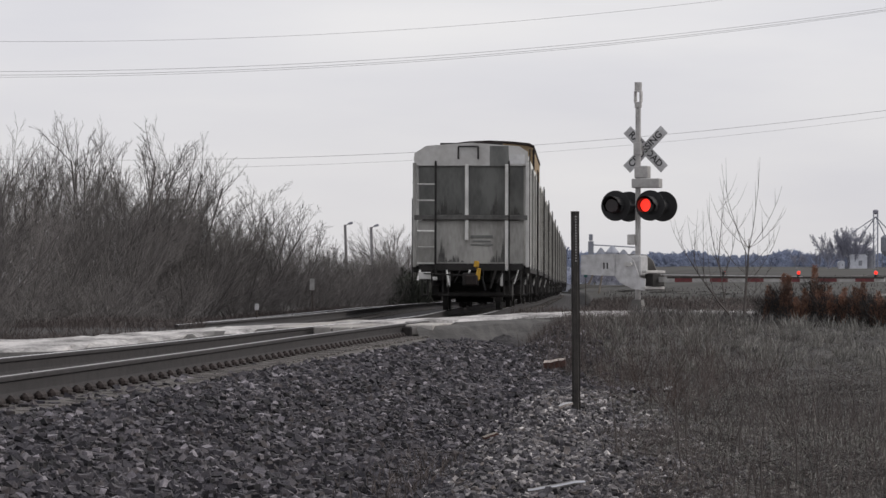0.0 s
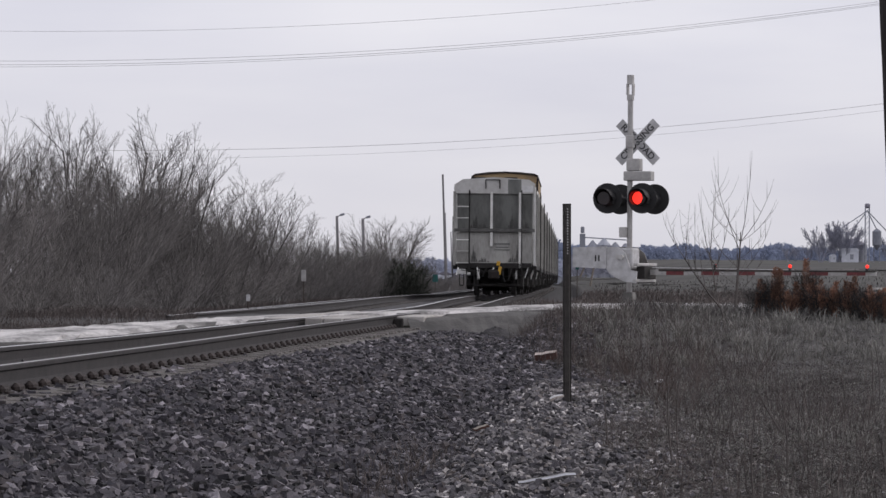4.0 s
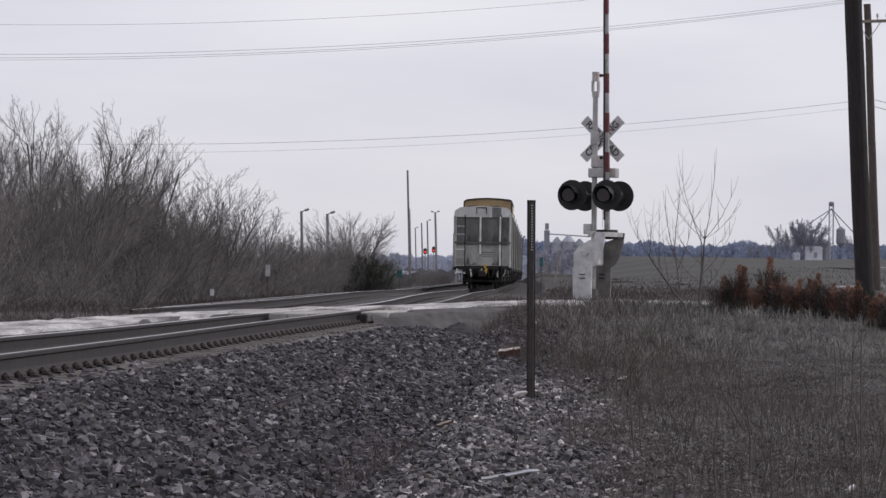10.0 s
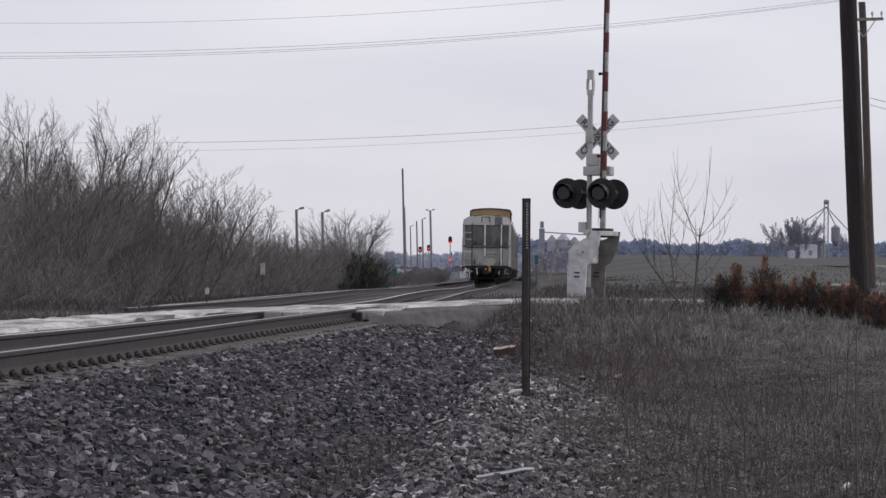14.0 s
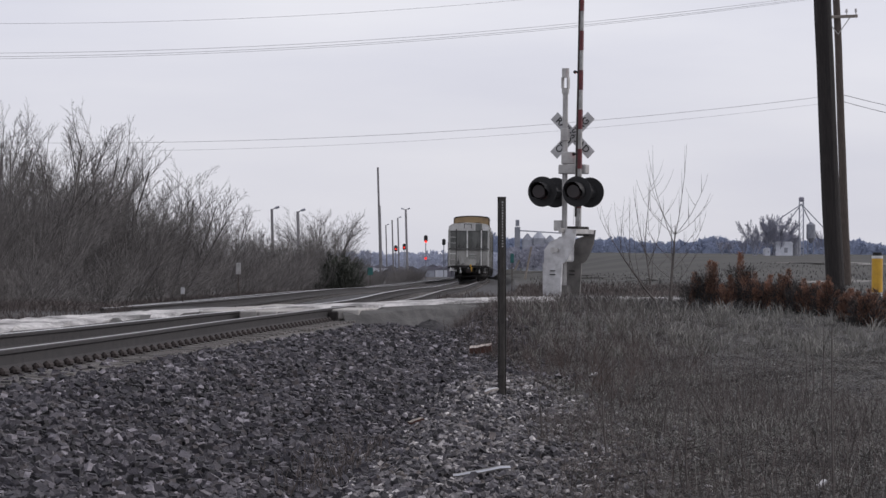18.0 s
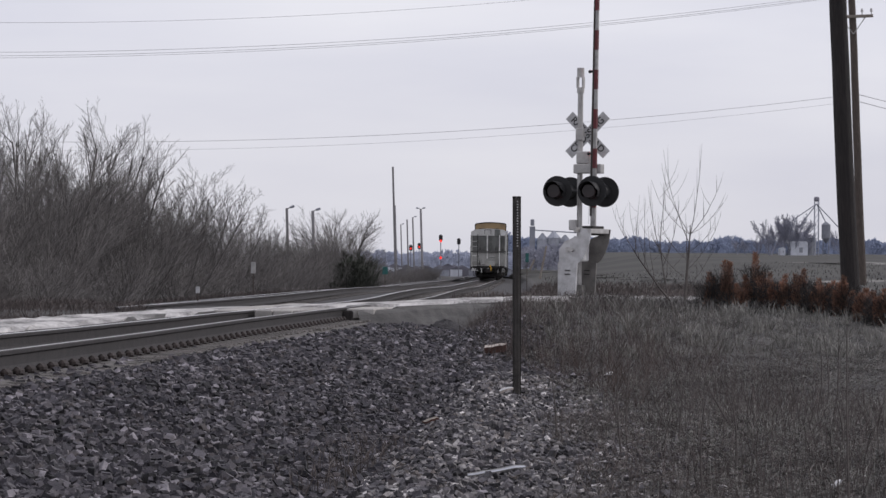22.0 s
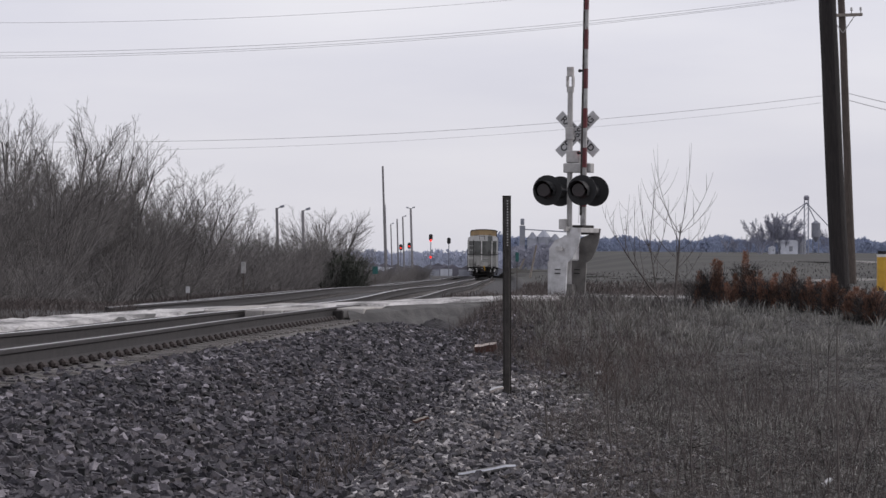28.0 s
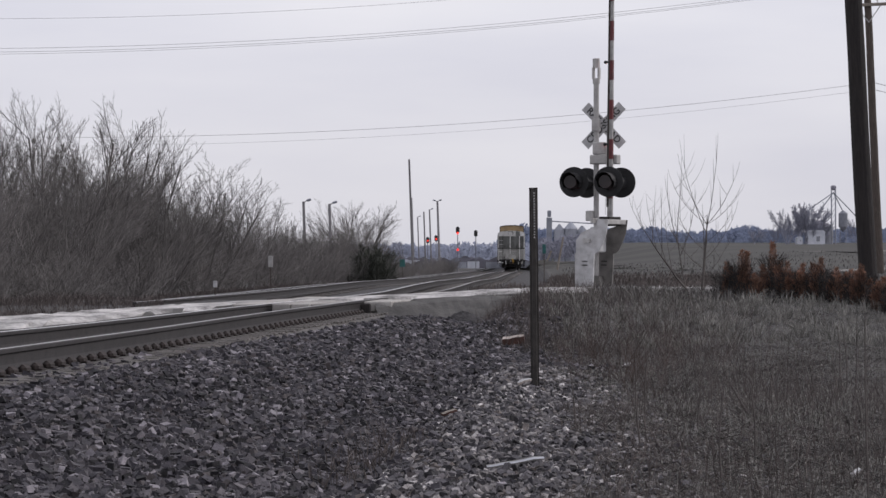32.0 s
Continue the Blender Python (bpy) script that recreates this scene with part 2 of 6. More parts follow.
# random stone tones; darkest and brightest stand for shaded gaps and glints
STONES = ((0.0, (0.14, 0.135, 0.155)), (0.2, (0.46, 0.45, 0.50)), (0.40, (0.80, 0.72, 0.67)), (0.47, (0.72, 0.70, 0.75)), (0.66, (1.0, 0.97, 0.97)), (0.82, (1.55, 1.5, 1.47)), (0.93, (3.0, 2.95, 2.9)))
M = {
    "soil": mat("soil", (0.07, 0.066, 0.063), (0.032, 0.03, 0.03), 0.6, 0.95, bump=0.6, fine=14),
    "field": mat("field", (0.05, 0.047, 0.041), (0.014, 0.0135, 0.0125), 0.09, 0.95, fine=0.5, stretch=(0.05, 0.14, 1)),
    "ballast_bed": mat("ballast_bed", (0.06, 0.056, 0.058), (0.025, 0.024, 0.026), 9.0, 0.95, bump=0.9, fine=26),
    "stone": mat("stone", (0.10, 0.094, 0.104), (0.052, 0.049, 0.055), 14.0, 0.8, bump=0.3, fine=90, tones=STONES),
    "stone_pale": mat("stone_pale", (0.215, 0.206, 0.206), (0.10, 0.096, 0.10), 14.0, 0.8, bump=0.3, fine=90, tones=STONES),
    "stone_one": mat("stone_one", (0.10, 0.094, 0.104), (0.052, 0.049, 0.055), 14.0, 0.8, bump=0.3, fine=90, vary=0.5, tones=STONES),
    "gravel": mat("gravel", (0.58, 0.56, 0.55), (0.12, 0.115, 0.112), 0.7, 0.9, bump=0.5, fine=9, stretch=(2.5, 0.7, 1)),
    "panel": mat("panel", (0.40, 0.38, 0.36), (0.24, 0.225, 0.21), 2.5, 0.85, bump=0.3, fine=40, vary=0.15),
    "plank": mat("plank", (0.085, 0.072, 0.062), (0.04, 0.035, 0.031), 5, 0.9, bump=0.6, fine=40, stretch=(6, 1, 6)),
    "rail_side": mat("rail_side", (0.036, 0.032, 0.033), (0.022, 0.0195, 0.0205), 6, 0.85, 0.0, bump=0.2, fine=70),
    "rail_top": mat("rail_top", (0.85, 0.84, 0.85), (0.7, 0.69, 0.7), 3, 0.32, 0.9),
    "sheet": mat("sheet", (0.40, 0.41, 0.45), (0.22, 0.225, 0.25), 9, 0.5, 0.2),
    "lane": mat("lane", (0.22, 0.21, 0.195), (0.13, 0.125, 0.115), 0.3, 0.95, fine=3),
    "silt": mat("silt", (0.13, 0.12, 0.11), (0.065, 0.06, 0.058), 2.5, 0.95, bump=0.5, fine=30),
    "bank": mat("bank", (0.10, 0.096, 0.093), (0.05, 0.048, 0.047), 2.0, 0.95, bump=0.5, fine=18),
    # darker copy of rail_top: shade on the near rail's head put into colour
    "rail_top_shaded": mat("rail_top_shaded", (0.42, 0.41, 0.41), (0.30, 0.29, 0.29), 3, 0.5, 0.7),
    "tie": mat("tie", (0.17, 0.155, 0.145), (0.08, 0.073, 0.07), 6, 0.92, bump=0.7, fine=45, vary=0.25, stretch=(1, 5, 5)),
    "rust": mat("rust", (0.036, 0.026, 0.024), (0.02, 0.016, 0.0155), 12, 0.85, 0.2, bump=0.4, vary=0.2),
    "grass": mat("grass", (0.165, 0.158, 0.15), (0.06, 0.057, 0.056), 1.2, 0.9, island=0.9),
    "pale_grass": mat("pale_grass", (0.29, 0.28, 0.255), (0.13, 0.125, 0.115), 2.0, 0.9, island=0.5),
    "weed": mat("weed", (0.128, 0.107, 0.099), (0.063, 0.053, 0.049), 1.6, 0.9, island=0.5),
    "bark": mat("bark", (0.185, 0.171, 0.164), (0.10, 0.093, 0.09), 5, 0.9, vary=0.25),
    "bark_dark": mat("bark_dark", (0.115, 0.10, 0.093), (0.06, 0.053, 0.05), 6, 0.9),
    "bark_red": mat("bark_red", (0.095, 0.07, 0.062), (0.055, 0.042, 0.038), 5, 0.9, vary=0.2),
    "cedar": mat("cedar", (0.32, 0.15, 0.092), (0.13, 0.08, 0.06), 2.0, 0.9, island=0.5),
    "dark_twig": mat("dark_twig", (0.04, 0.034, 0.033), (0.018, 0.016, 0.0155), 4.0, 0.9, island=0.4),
    "evergreen": mat("evergreen", (0.075, 0.08, 0.065), (0.04, 0.043, 0.036), 2.5, 0.9, island=0.4),
    # distance haze is put into these three base colours as pale blue-grey
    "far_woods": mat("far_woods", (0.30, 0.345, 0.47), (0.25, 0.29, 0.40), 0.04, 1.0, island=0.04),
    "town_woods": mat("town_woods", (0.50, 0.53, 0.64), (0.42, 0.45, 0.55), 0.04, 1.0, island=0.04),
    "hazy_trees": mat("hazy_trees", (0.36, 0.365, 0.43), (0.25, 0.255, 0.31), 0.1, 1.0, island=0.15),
    "galv": mat("galv", (0.50, 0.49, 0.48), (0.34, 0.33, 0.325), 5, 0.55, 0.35, vary=0.1),
    "arm_white": mat("arm_white", (0.40, 0.395, 0.39), (0.24, 0.236, 0.23), 6, 0.6),
    "galv_dark": mat("galv_dark", (0.2, 0.19, 0.18), (0.12, 0.115, 0.11), 5, 0.6, 0.2),
    "white": mat("white", (0.74, 0.74, 0.74), (0.55, 0.545, 0.54), 4, 0.5),
    "white_worn": mat("white_worn", (0.54, 0.54, 0.55), (0.36, 0.355, 0.36), 6, 0.6),
    "red_tape": mat("red_tape", (0.13, 0.016, 0.02), (0.07, 0.010, 0.013), 8, 0.45),
    "black": mat("black", (0.013, 0.013, 0.015), (0.008, 0.008, 0.009), 8, 0.68),
    "dark_lens": mat("dark_lens", (0.02, 0.013, 0.014), (0.012, 0.009, 0.01), 8, 0.35),
    "letter": mat("letter", (0.03, 0.03, 0.032), (0.02, 0.02, 0.02), 8, 0.6),
    "post_steel": mat("post_steel", (0.062, 0.056, 0.052), (0.034, 0.031, 0.029), 10, 0.6, 0.5, bump=0.2),
    "pole_wood": mat("pole_wood", (0.03, 0.025, 0.024), (0.014, 0.012, 0.012), 7, 0.9, bump=0.6, fine=30, stretch=(6, 6, 0.5)),
    "pole_brown": mat("pole_brown", (0.11, 0.088, 0.075), (0.055, 0.045, 0.04), 7, 0.9, bump=0.5, fine=30, stretch=(6, 6, 0.5)),
    "pole_grey": mat("pole_grey", (0.30, 0.265, 0.23), (0.18, 0.155, 0.135), 7, 0.9, bump=0.5, fine=30, stretch=(6, 6, 0.5)),
    "wire": mat("wire", (0.6, 0.6, 0.61), (0.52, 0.52, 0.52), 1, 0.6),
    "car_grey": mat("car_grey", (0.38, 0.375, 0.355), (0.22, 0.215, 0.20), 1.2, 0.65, vary=0.12, stretch=(1.6, 1.6, 0.5), fine=9),
    # recessed sheet's grey, darkened for its shade; also the patch and stencilling
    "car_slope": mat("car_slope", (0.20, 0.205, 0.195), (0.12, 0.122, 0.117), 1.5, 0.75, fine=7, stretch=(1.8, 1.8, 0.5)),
    "car_light": mat("car_light", (0.60, 0.595, 0.58), (0.46, 0.45, 0.435), 1.6, 0.6, fine=9),
    # white ribs, painted paler still for the light on the wagon's side
    "car_rib": mat("car_rib", (0.78, 0.775, 0.75), (0.52, 0.51, 0.49), 2.0, 0.6, vary=0.3),
    "car_roof": mat("car_roof", (0.37, 0.26, 0.135), (0.24, 0.17, 0.10), 1.5, 0.7),
    "car_dark": mat("car_dark", (0.032, 0.029, 0.028), (0.018, 0.017, 0.016), 4, 0.8, 0.2),
    "soot": mat("soot", (0.135, 0.133, 0.128), (0.075, 0.073, 0.07), 5, 0.85, fine=16),
    "yellow": mat("yellow", (0.62, 0.36, 0.03), (0.48, 0.27, 0.025), 6, 0.5),
    "teal": mat("teal", (0.018, 0.12, 0.115), (0.012, 0.09, 0.085), 6, 0.5),
    "scrap": mat("scrap", (0.52, 0.46, 0.42), (0.33, 0.28, 0.25), 12, 0.8),
    "scrap_red": mat("scrap_red", (0.10, 0.045, 0.035), (0.05, 0.025, 0.02), 12, 0.8),
    # far_white, far_grey, far_roof: blue-grey distance haze mixed into the base colour
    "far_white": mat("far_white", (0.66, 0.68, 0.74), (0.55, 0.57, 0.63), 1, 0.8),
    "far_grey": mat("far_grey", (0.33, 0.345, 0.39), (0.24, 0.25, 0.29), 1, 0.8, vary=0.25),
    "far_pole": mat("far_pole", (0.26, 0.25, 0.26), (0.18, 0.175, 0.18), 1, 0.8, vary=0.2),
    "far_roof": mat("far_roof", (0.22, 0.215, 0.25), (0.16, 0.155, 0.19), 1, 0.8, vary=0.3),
    "red_lit": glow("red_lit", (1.0, 0.035, 0.02), 1.15),
}


# ---- mesh helpers ----
def part(name, bm, material, parent=None, label=""):
    me = bpy.data.meshes.new(name)
    bm.to_mesh(me)
    bm.free()
    mats = material if isinstance(material, (list, tuple)) else [material]
    for m in mats:
        me.materials.append(M[m])
    ob = new(name, me)
    if parent is not None:
        ob.parent = parent
    return tagged(ob, label)


def raw(name, verts, faces, material, parent=None, label="", smooth=False):
    me = bpy.data.meshes.new(name)
    me.from_pydata(verts, [], faces)
    mats = material if isinstance(material, (list, tuple)) else [material]
    for m in mats:
        me.materials.append(M[m])
    if smooth:
        me.shade_smooth()
    me.update()
    ob = new(name, me)
    if parent is not None:
        ob.parent = parent
    return tagged(ob, label)


def thing(name, label, category, m=None, group="", kind=""):
    ob = new(name)
    if m is not None:
        ob.matrix_world = m
    return tagged(ob, label, category, group, kind)


def box(bm, c, s, r=None, bev=0.0):
    """A bevelled box of size s round c, turned by Euler degrees r."""
    m = pose(*c, *(r or (0, 0, 0))) @ Matrix.Diagonal((*s, 1))
    vs = bmesh.ops.create_cube(bm, size=1, matrix=m)["verts"]
    if bev:
        es = list({e for v in vs for e in v.link_edges})
        bmesh.ops.bevel(bm, geom=es, offset=bev, segments=1, affect="EDGES")
    return bm


def rod(bm, a, b, r0, r1=None, seg=8, caps=True):
    a, b = Vector(a), Vector(b)
    d = b - a
    m = Matrix.Translation((a + b) / 2) @ d.to_track_quat("Z", "Y").to_matrix().to_4x4()
    bmesh.ops.create_cone(bm, cap_ends=caps, segments=seg, radius1=r0, radius2=r0 if r1 is None else r1, depth=d.length, matrix=m)
    return bm


def plate(bm, pts, y0, y1):
    """A flat outline in x and z, thick from y0 to y1."""
    f = [bm.verts.new((x, y0, z)) for x, z in pts]
    b = [bm.verts.new((x, y1, z)) for x, z in pts]
    bm.faces.new(f)
    bm.faces.new(b[::-1])
    for i in range(len(pts)):
        j = (i + 1) % len(pts)
        bm.faces.new((f[j], f[i], b[i], b[j]))
    bmesh.ops.recalc_face_normals(bm, faces=bm.faces[:])
    return bm


def loft(bm, rings, closed=True, caps=True):
    """Quads between rings of equal length."""
    vs = [[bm.verts.new(p) for p in ring] for ring in rings]
    n = len(rings[0])
    for a, b in zip(vs, vs[1:]):
        for i in range(n if closed else n - 1):
            j = (i + 1) % n
            bm.faces.new((a[i], a[j], b[j], b[i]))
    if caps and closed:
        bm.faces.new(vs[0][::-1])
        bm.faces.new(vs[-1])
    bmesh.ops.recalc_face_normals(bm, faces=bm.faces[:])
    return bm


class Quick(random.Random):
    """Fast seeded numbers."""

    def uniform(self, a=0.0, b=1.0):
        return a + (b - a) * self.random()

    def normal(self):
        return self.gauss(0.0, 1.0)


def B():
    return bmesh.new()


def smooth(t):
    t = min(1.0, max(0.0, t))
    return t * t * (3 - 2 * t)


# ---- the line of the track ----
def slope(y):
    return 0.0295 + 0.0525 * min(1.0, max(0.0, (90.0 - y) / 45.0)) - 0.0045 * min(1.0, max(0.0, (y - 290.0) / 60.0))


YS = np.arange(-20.0, 1400.0, 0.5)
_sl = np.array([slope(y) for y in YS])
_cx = np.concatenate([[0], np.cumsum((_sl[1:] + _sl[:-1]) * 0.25)])
_cx += -0.38 - np.interp(91.0, YS, _cx)


def tx(y):
    """Across position of the main track's centre line at y."""
    return float(np.interp(y, YS, _cx)) if y < 1399 else float(_cx[-1] + 0.025 * (y - 1399))


def grade(y):
    """How far the line and its bed have fallen at y."""
    return -0.16 * smooth((y - 112.0) / 70.0) - 0.14 * smooth((y - 220.0) / 180.0)


# ---- ground ----
def gz(x, y):
    """Height of the ground."""
    u = x - tx(y)
    cross = 0.17 * smooth((y - 55.2) / 2.2) * (1 - smooth((y - 67) / 6.0))
    if u > 1.9:
        z = -0.25 - 0.30 * smooth((u - 1.9) / 2.0)
        z += 0.65 * smooth((y - 38) / 18.0) * smooth((u - 2.8) / 0.9)
        z += (1.7 * cross + 1.1 * cross * smooth((u - 1.9) / 1.0)) * (1 - smooth((u - 2.8) / 0.9))
        if 15 < y < 42:
            d = (x + 0.45 - 0.052 * (y - 21.3)) / 0.30
            z -= 0.10 * math.exp(-d * d) * smooth((y - 16) / 3.0) * (1 - smooth((y - 36) / 5.0))
            d = (x - 0.15 - 0.052 * (y - 21.3)) / 0.35
            z += 0.05 * math.exp(-d * d)
        z += (0.05 * math.sin(x * 0.9 + y * 0.23) + 0.04 * math.sin(x * 0.37 - y * 0.5)) * smooth((u - 3) / 2)
        z += 9.4 * smooth((u - 4) / 26.0) * max(0.0, (y - 90) / 1410.0)
    elif u < -6.6:
        z = -0.25 - 0.35 * smooth((-6.6 - u) / 2.0)
    else:
        z = -0.25 + cross * (1 + 0.7 * smooth((u - 1.0) / 0.8))
    return z + grade(y) * (1 - smooth((u - 2.2) / 4.0))


def ground():
    xs = np.concatenate([-np.geomspace(2500, 14, 26), np.arange(-13, 2.9, 0.5), np.arange(3.0, 7.0, 0.12), np.arange(7.0, 13.01, 0.5), np.geomspace(14, 2500, 26)])
    ys = np.concatenate([[-400, -100, -30, -10], np.arange(0, 14, 2.0), np.arange(14, 44, 0.5), np.arange(44, 60, 0.5), np.arange(60, 120, 1.0), np.geomspace(121, 3500, 50)])
    verts = [(x + (tx(y) if -12 < x < 12 else 0), y, gz(x + (tx(y) if -12 < x < 12 else 0), y)) for y in ys for x in xs]
    n = len(xs)
    faces = [(j * n + i, j * n + i + 1, (j + 1) * n + i + 1, (j + 1) * n + i) for j in range(len(ys) - 1) for i in range(n - 1)]
    ob = raw("ground", verts, faces, ["soil", "field", "ballast_bed"], smooth=True)
    idx = []
    for j in range(len(ys) - 1):
        for i in range(n - 1):
            x, y = xs[i] + 0.25, ys[j]
            if (0.8 < x < 5 and 54.5 < y < 64) or (x < -2.6 and y < 57):
                idx.append(0)
            elif -6.6 < x < 3.6 and y < 600:
                idx.append(2)
            elif y > 95 and x > 4:
                idx.append(1)
            else:
                idx.append(0)
    ob.data.polygons.foreach_set("material_index", idx)
    tagged(ob, "flat dry winter ground beside the railway", "ground", kind="structure")


ground()


def road():
    near = [(-12, 29.5, -0.02), (-7.6, 34.5, -0.02), (-5.1, 38.9, -0.02), (-4.6, 44.0, -0.01), (-4.08, 51.3, 0.0), (-2.5, 57.2, 0.03), (1.54, 60.5, 0.2), (6, 62.5, 0.22), (14, 68, 0.2), (40, 90, 0.5)]
    far = [(-16, 37.5, -0.02), (-9, 42.0, -0.02), (-5.98, 45.6, -0.02), (-5.45, 50.5, -0.01), (-4.58, 57.6, 0.0), (-2.0, 64.0, 0.05), (1.8, 68.0, 0.2), (6, 72.5, 0.22), (14, 79, 0.2), (40, 101, 0.5)]
    rows = []
    rng = random.Random(4)
    for k in range(len(near) - 1):
        for s in range(8):
            t = s / 8
            a = Vector(near[k]).lerp(near[k + 1], t)
            b = Vector(far[k]).lerp(far[k + 1], t)
            row = []
            for q in range(13):
                p = a.lerp(b, q / 12)
                drop = -0.05 if q in (0, 12) else rng.uniform(-0.012, 0.012)
                drop -= 0.22 if abs(p.x - tx(p.y)) < 1.3 and p.y < 58.5 else 0.0
                row.append((p.x + rng.uniform(-0.06, 0.06), p.y + rng.uniform(-0.06, 0.06), p.z - 0.03 + drop))
            low = [(p[0], p[1], p[2] - 0.35) for p in row[::-1]]
            low[-1] = (row[0][0] + 0.25, row[0][1] - 0.4, row[0][2] - 0.3)
            rows.append(row + low)
    bm = loft(B(), rows)
    for f in bm.faces:
        f.material_index = 0 if f.normal.z > 0.85 else 1
    ob = part("road", bm, ["gravel", "bank"])
    tagged(ob, "pale gravel road over the railway crossing", "road", kind="structure")


road()


def field_lane(y0, y1, x0, x1):
    """A pale dirt lane across the field."""
    rng = random.Random(int(y0))
    bm = B()
    rows = []
    for k in range(25):
        x = x0 + (x1 - x0) * k / 24
        rows.append([(x, y + rng.uniform(-0.5, 0.5), gz(x, y) + 0.03) for y in (y0, (y0 + y1) / 2, y1)])
    loft(bm, rows, closed=False)
    tagged(part("lane", bm, "lane"), "pale dirt lane across the dark field", "lane", kind="structure")


field_lane(300, 345, 37, 110)
field_lane(141, 148, 17.5, 70)

# ---- railway track ----
def rail_z(y, side, second):
    """Height of a rail's top: the line is banked in its curve and rises over the crossing."""
    if second:
        return grade(y) + (0.0 if side > 0 else -0.11)
    if side > 0:
        return float(np.interp(y, [24, 28, 34, 38, 42, 46, 54, 60, 70, 80], [-0.025, -0.015, 0.0, 0.016, 0.033, 0.044, 0.054, 0.042, 0.012, 0.0])) + grade(y)
    return float(np.interp(y, [24, 34, 38, 42, 46, 50, 60, 70, 80, 100], [-0.03, -0.025, -0.027, -0.02, -0.012, 0.0, -0.005, -0.03, -0.04, 0.0])) + grade(y)


RAIL_H = 0.190
RAIL = [(-0.075, 0.0), (0.075, 0.0), (0.075, 0.012), (0.02, 0.03), (0.009, 0.05), (0.009, 0.13), (0.035, 0.142), (0.037, 0.168), (0.030, 0.178), (-0.030, 0.178), (-0.037, 0.168), (-0.035, 0.142), (-0.009, 0.13), (-0.009, 0.05), (-0.02, 0.03), (-0.075, 0.012)]


def track(name, off, y0, y1, near, label):
    t = thing(name, label, "railway track", kind="structure")
    ys = list(np.arange(y0, min(y1, 120), 2.0)) + list(np.arange(120, y1 + 1, 12.0))
    for side in (-0.7525, 0.7525):
        bm = B()
        rings = [[(tx(y) + off + side + px, y, rail_z(y, side, off < 0) - RAIL_H + pz * RAIL_H / 0.178) for px, pz in RAIL] for y in ys]
        loft(bm, rings)
        for f in bm.faces:
            if f.normal.z > 0.9 and abs(f.calc_center_median().z - rail_z(f.calc_center_median().y, side, off < 0)) < 0.02:
                f.material_index = 1
        part("rail", bm, ["rail_side", "rail_top_shaded" if side > 0 and off == 0 else "rail_top"], t)
    tie = B()
    box(tie, (0, 0, 0), (2.6, 0.22, 0.17), bev=0.012)
    tie_me = part("tie", tie, "tie", t).data
    first = t.children[-1]
    plate_me = anchor_me = None
    rng = random.Random(int(off * 10) + 3)
    y, k = near[0], 0
    while y < near[1]:
        a = math.degrees(math.atan(slope(y)))
        ob = first if k == 0 else new("tie", tie_me)
        ob.parent = t
        za, zb = rail_z(y, -1, off < 0), rail_z(y, 1, off < 0)
        bank = -math.degrees(math.atan((zb - za) / 1.505))
        ob.matrix_basis = pose(tx(y) + off + rng.uniform(-0.03, 0.03), y, (za + zb) / 2 - RAIL_H - 0.018 - 0.085 + rng.uniform(-0.008, 0.0), 0, bank, -a + rng.uniform(-0.6, 0.6))
        for side in (-0.7525, 0.7525):
            if side < 0:
                continue
            if plate_me is None:
                bm = B()
                box(bm, (0, 0, 0.008), (0.36, 0.19, 0.018), bev=0.004)
                p = part("tie_plate", bm, "rust", t)
                plate_me = p.data
                bm = B()
                box(bm, (0.115, 0, 0.026), (0.075, 0.25, 0.085), bev=0.03)
                q = part("rail_anchor", bm, "rust", t)
                anchor_me = q.data
            else:
                p, q = new("tie_plate", plate_me), new("rail_anchor", anchor_me)
                p.parent = q.parent = t
            m = pose(tx(y) + off + side, y, zb - RAIL_H - 0.018, 0, 0, -a)
            p.matrix_basis = m
            q.matrix_basis = m
        y += 0.495
        k += 1
    # far ties, too small to tell apart
    vs, fs = [], []
    y = near[1]
    while y < min(y1, 420):
        x, z = tx(y) + off, -0.225 + grade(y)
        b = len(vs)
        for dx, dy, dz in ((-1.3, -0.11, -0.1), (1.3, -0.11, -0.1), (1.3, 0.11, -0.1), (-1.3, 0.11, -0.1), (-1.3, -0.11, 0), (1.3, -0.11, 0), (1.3, 0.11, 0), (-1.3, 0.11, 0)):
            vs.append((x + dx, y + dy + dx * -slope(y), z + dz))
        fs += [(b + 4, b + 5, b + 6, b + 7), (b, b + 1, b + 5, b + 4), (b + 1, b + 2, b + 6, b + 5), (b + 3, b, b + 4, b + 7)]
        y += 0.495
    tagged(raw("far_ties", vs, fs, "tie", t), kind="stuff")
    if off == 0:
        # pale silt that fills the cribs along the tie ends
        rng2 = random.Random(9)
        bm = B()
        rows = []
        for y in np.arange(17.0, 55.5, 0.35):
            z = rail_z(y, 1, False) - RAIL_H - 0.026
            wide = 1.38 + 0.10 * math.sin(y * 0.9) + rng2.uniform(-0.05, 0.05)
            rows.append([(tx(y) + u, y, z + dz + rng2.uniform(-0.006, 0.006)) for u, dz in ((0.6, -0.02), (0.86, 0.0), (1.1, 0.004), (wide, -0.012), (wide + 0.14, -0.08))])
        loft(bm, rows, closed=False)
        part("silt_strip", bm, "silt", t, "pale dust packed along the tie ends")
    return t


track("track_1", 0.0, 5.0, 1300.0, (16.0, 54.5), "main line track with worn shiny rails")
track("track_2", -4.1, 57.0, 1300.0, (61.0, 70.0), "second track running beside the main line")


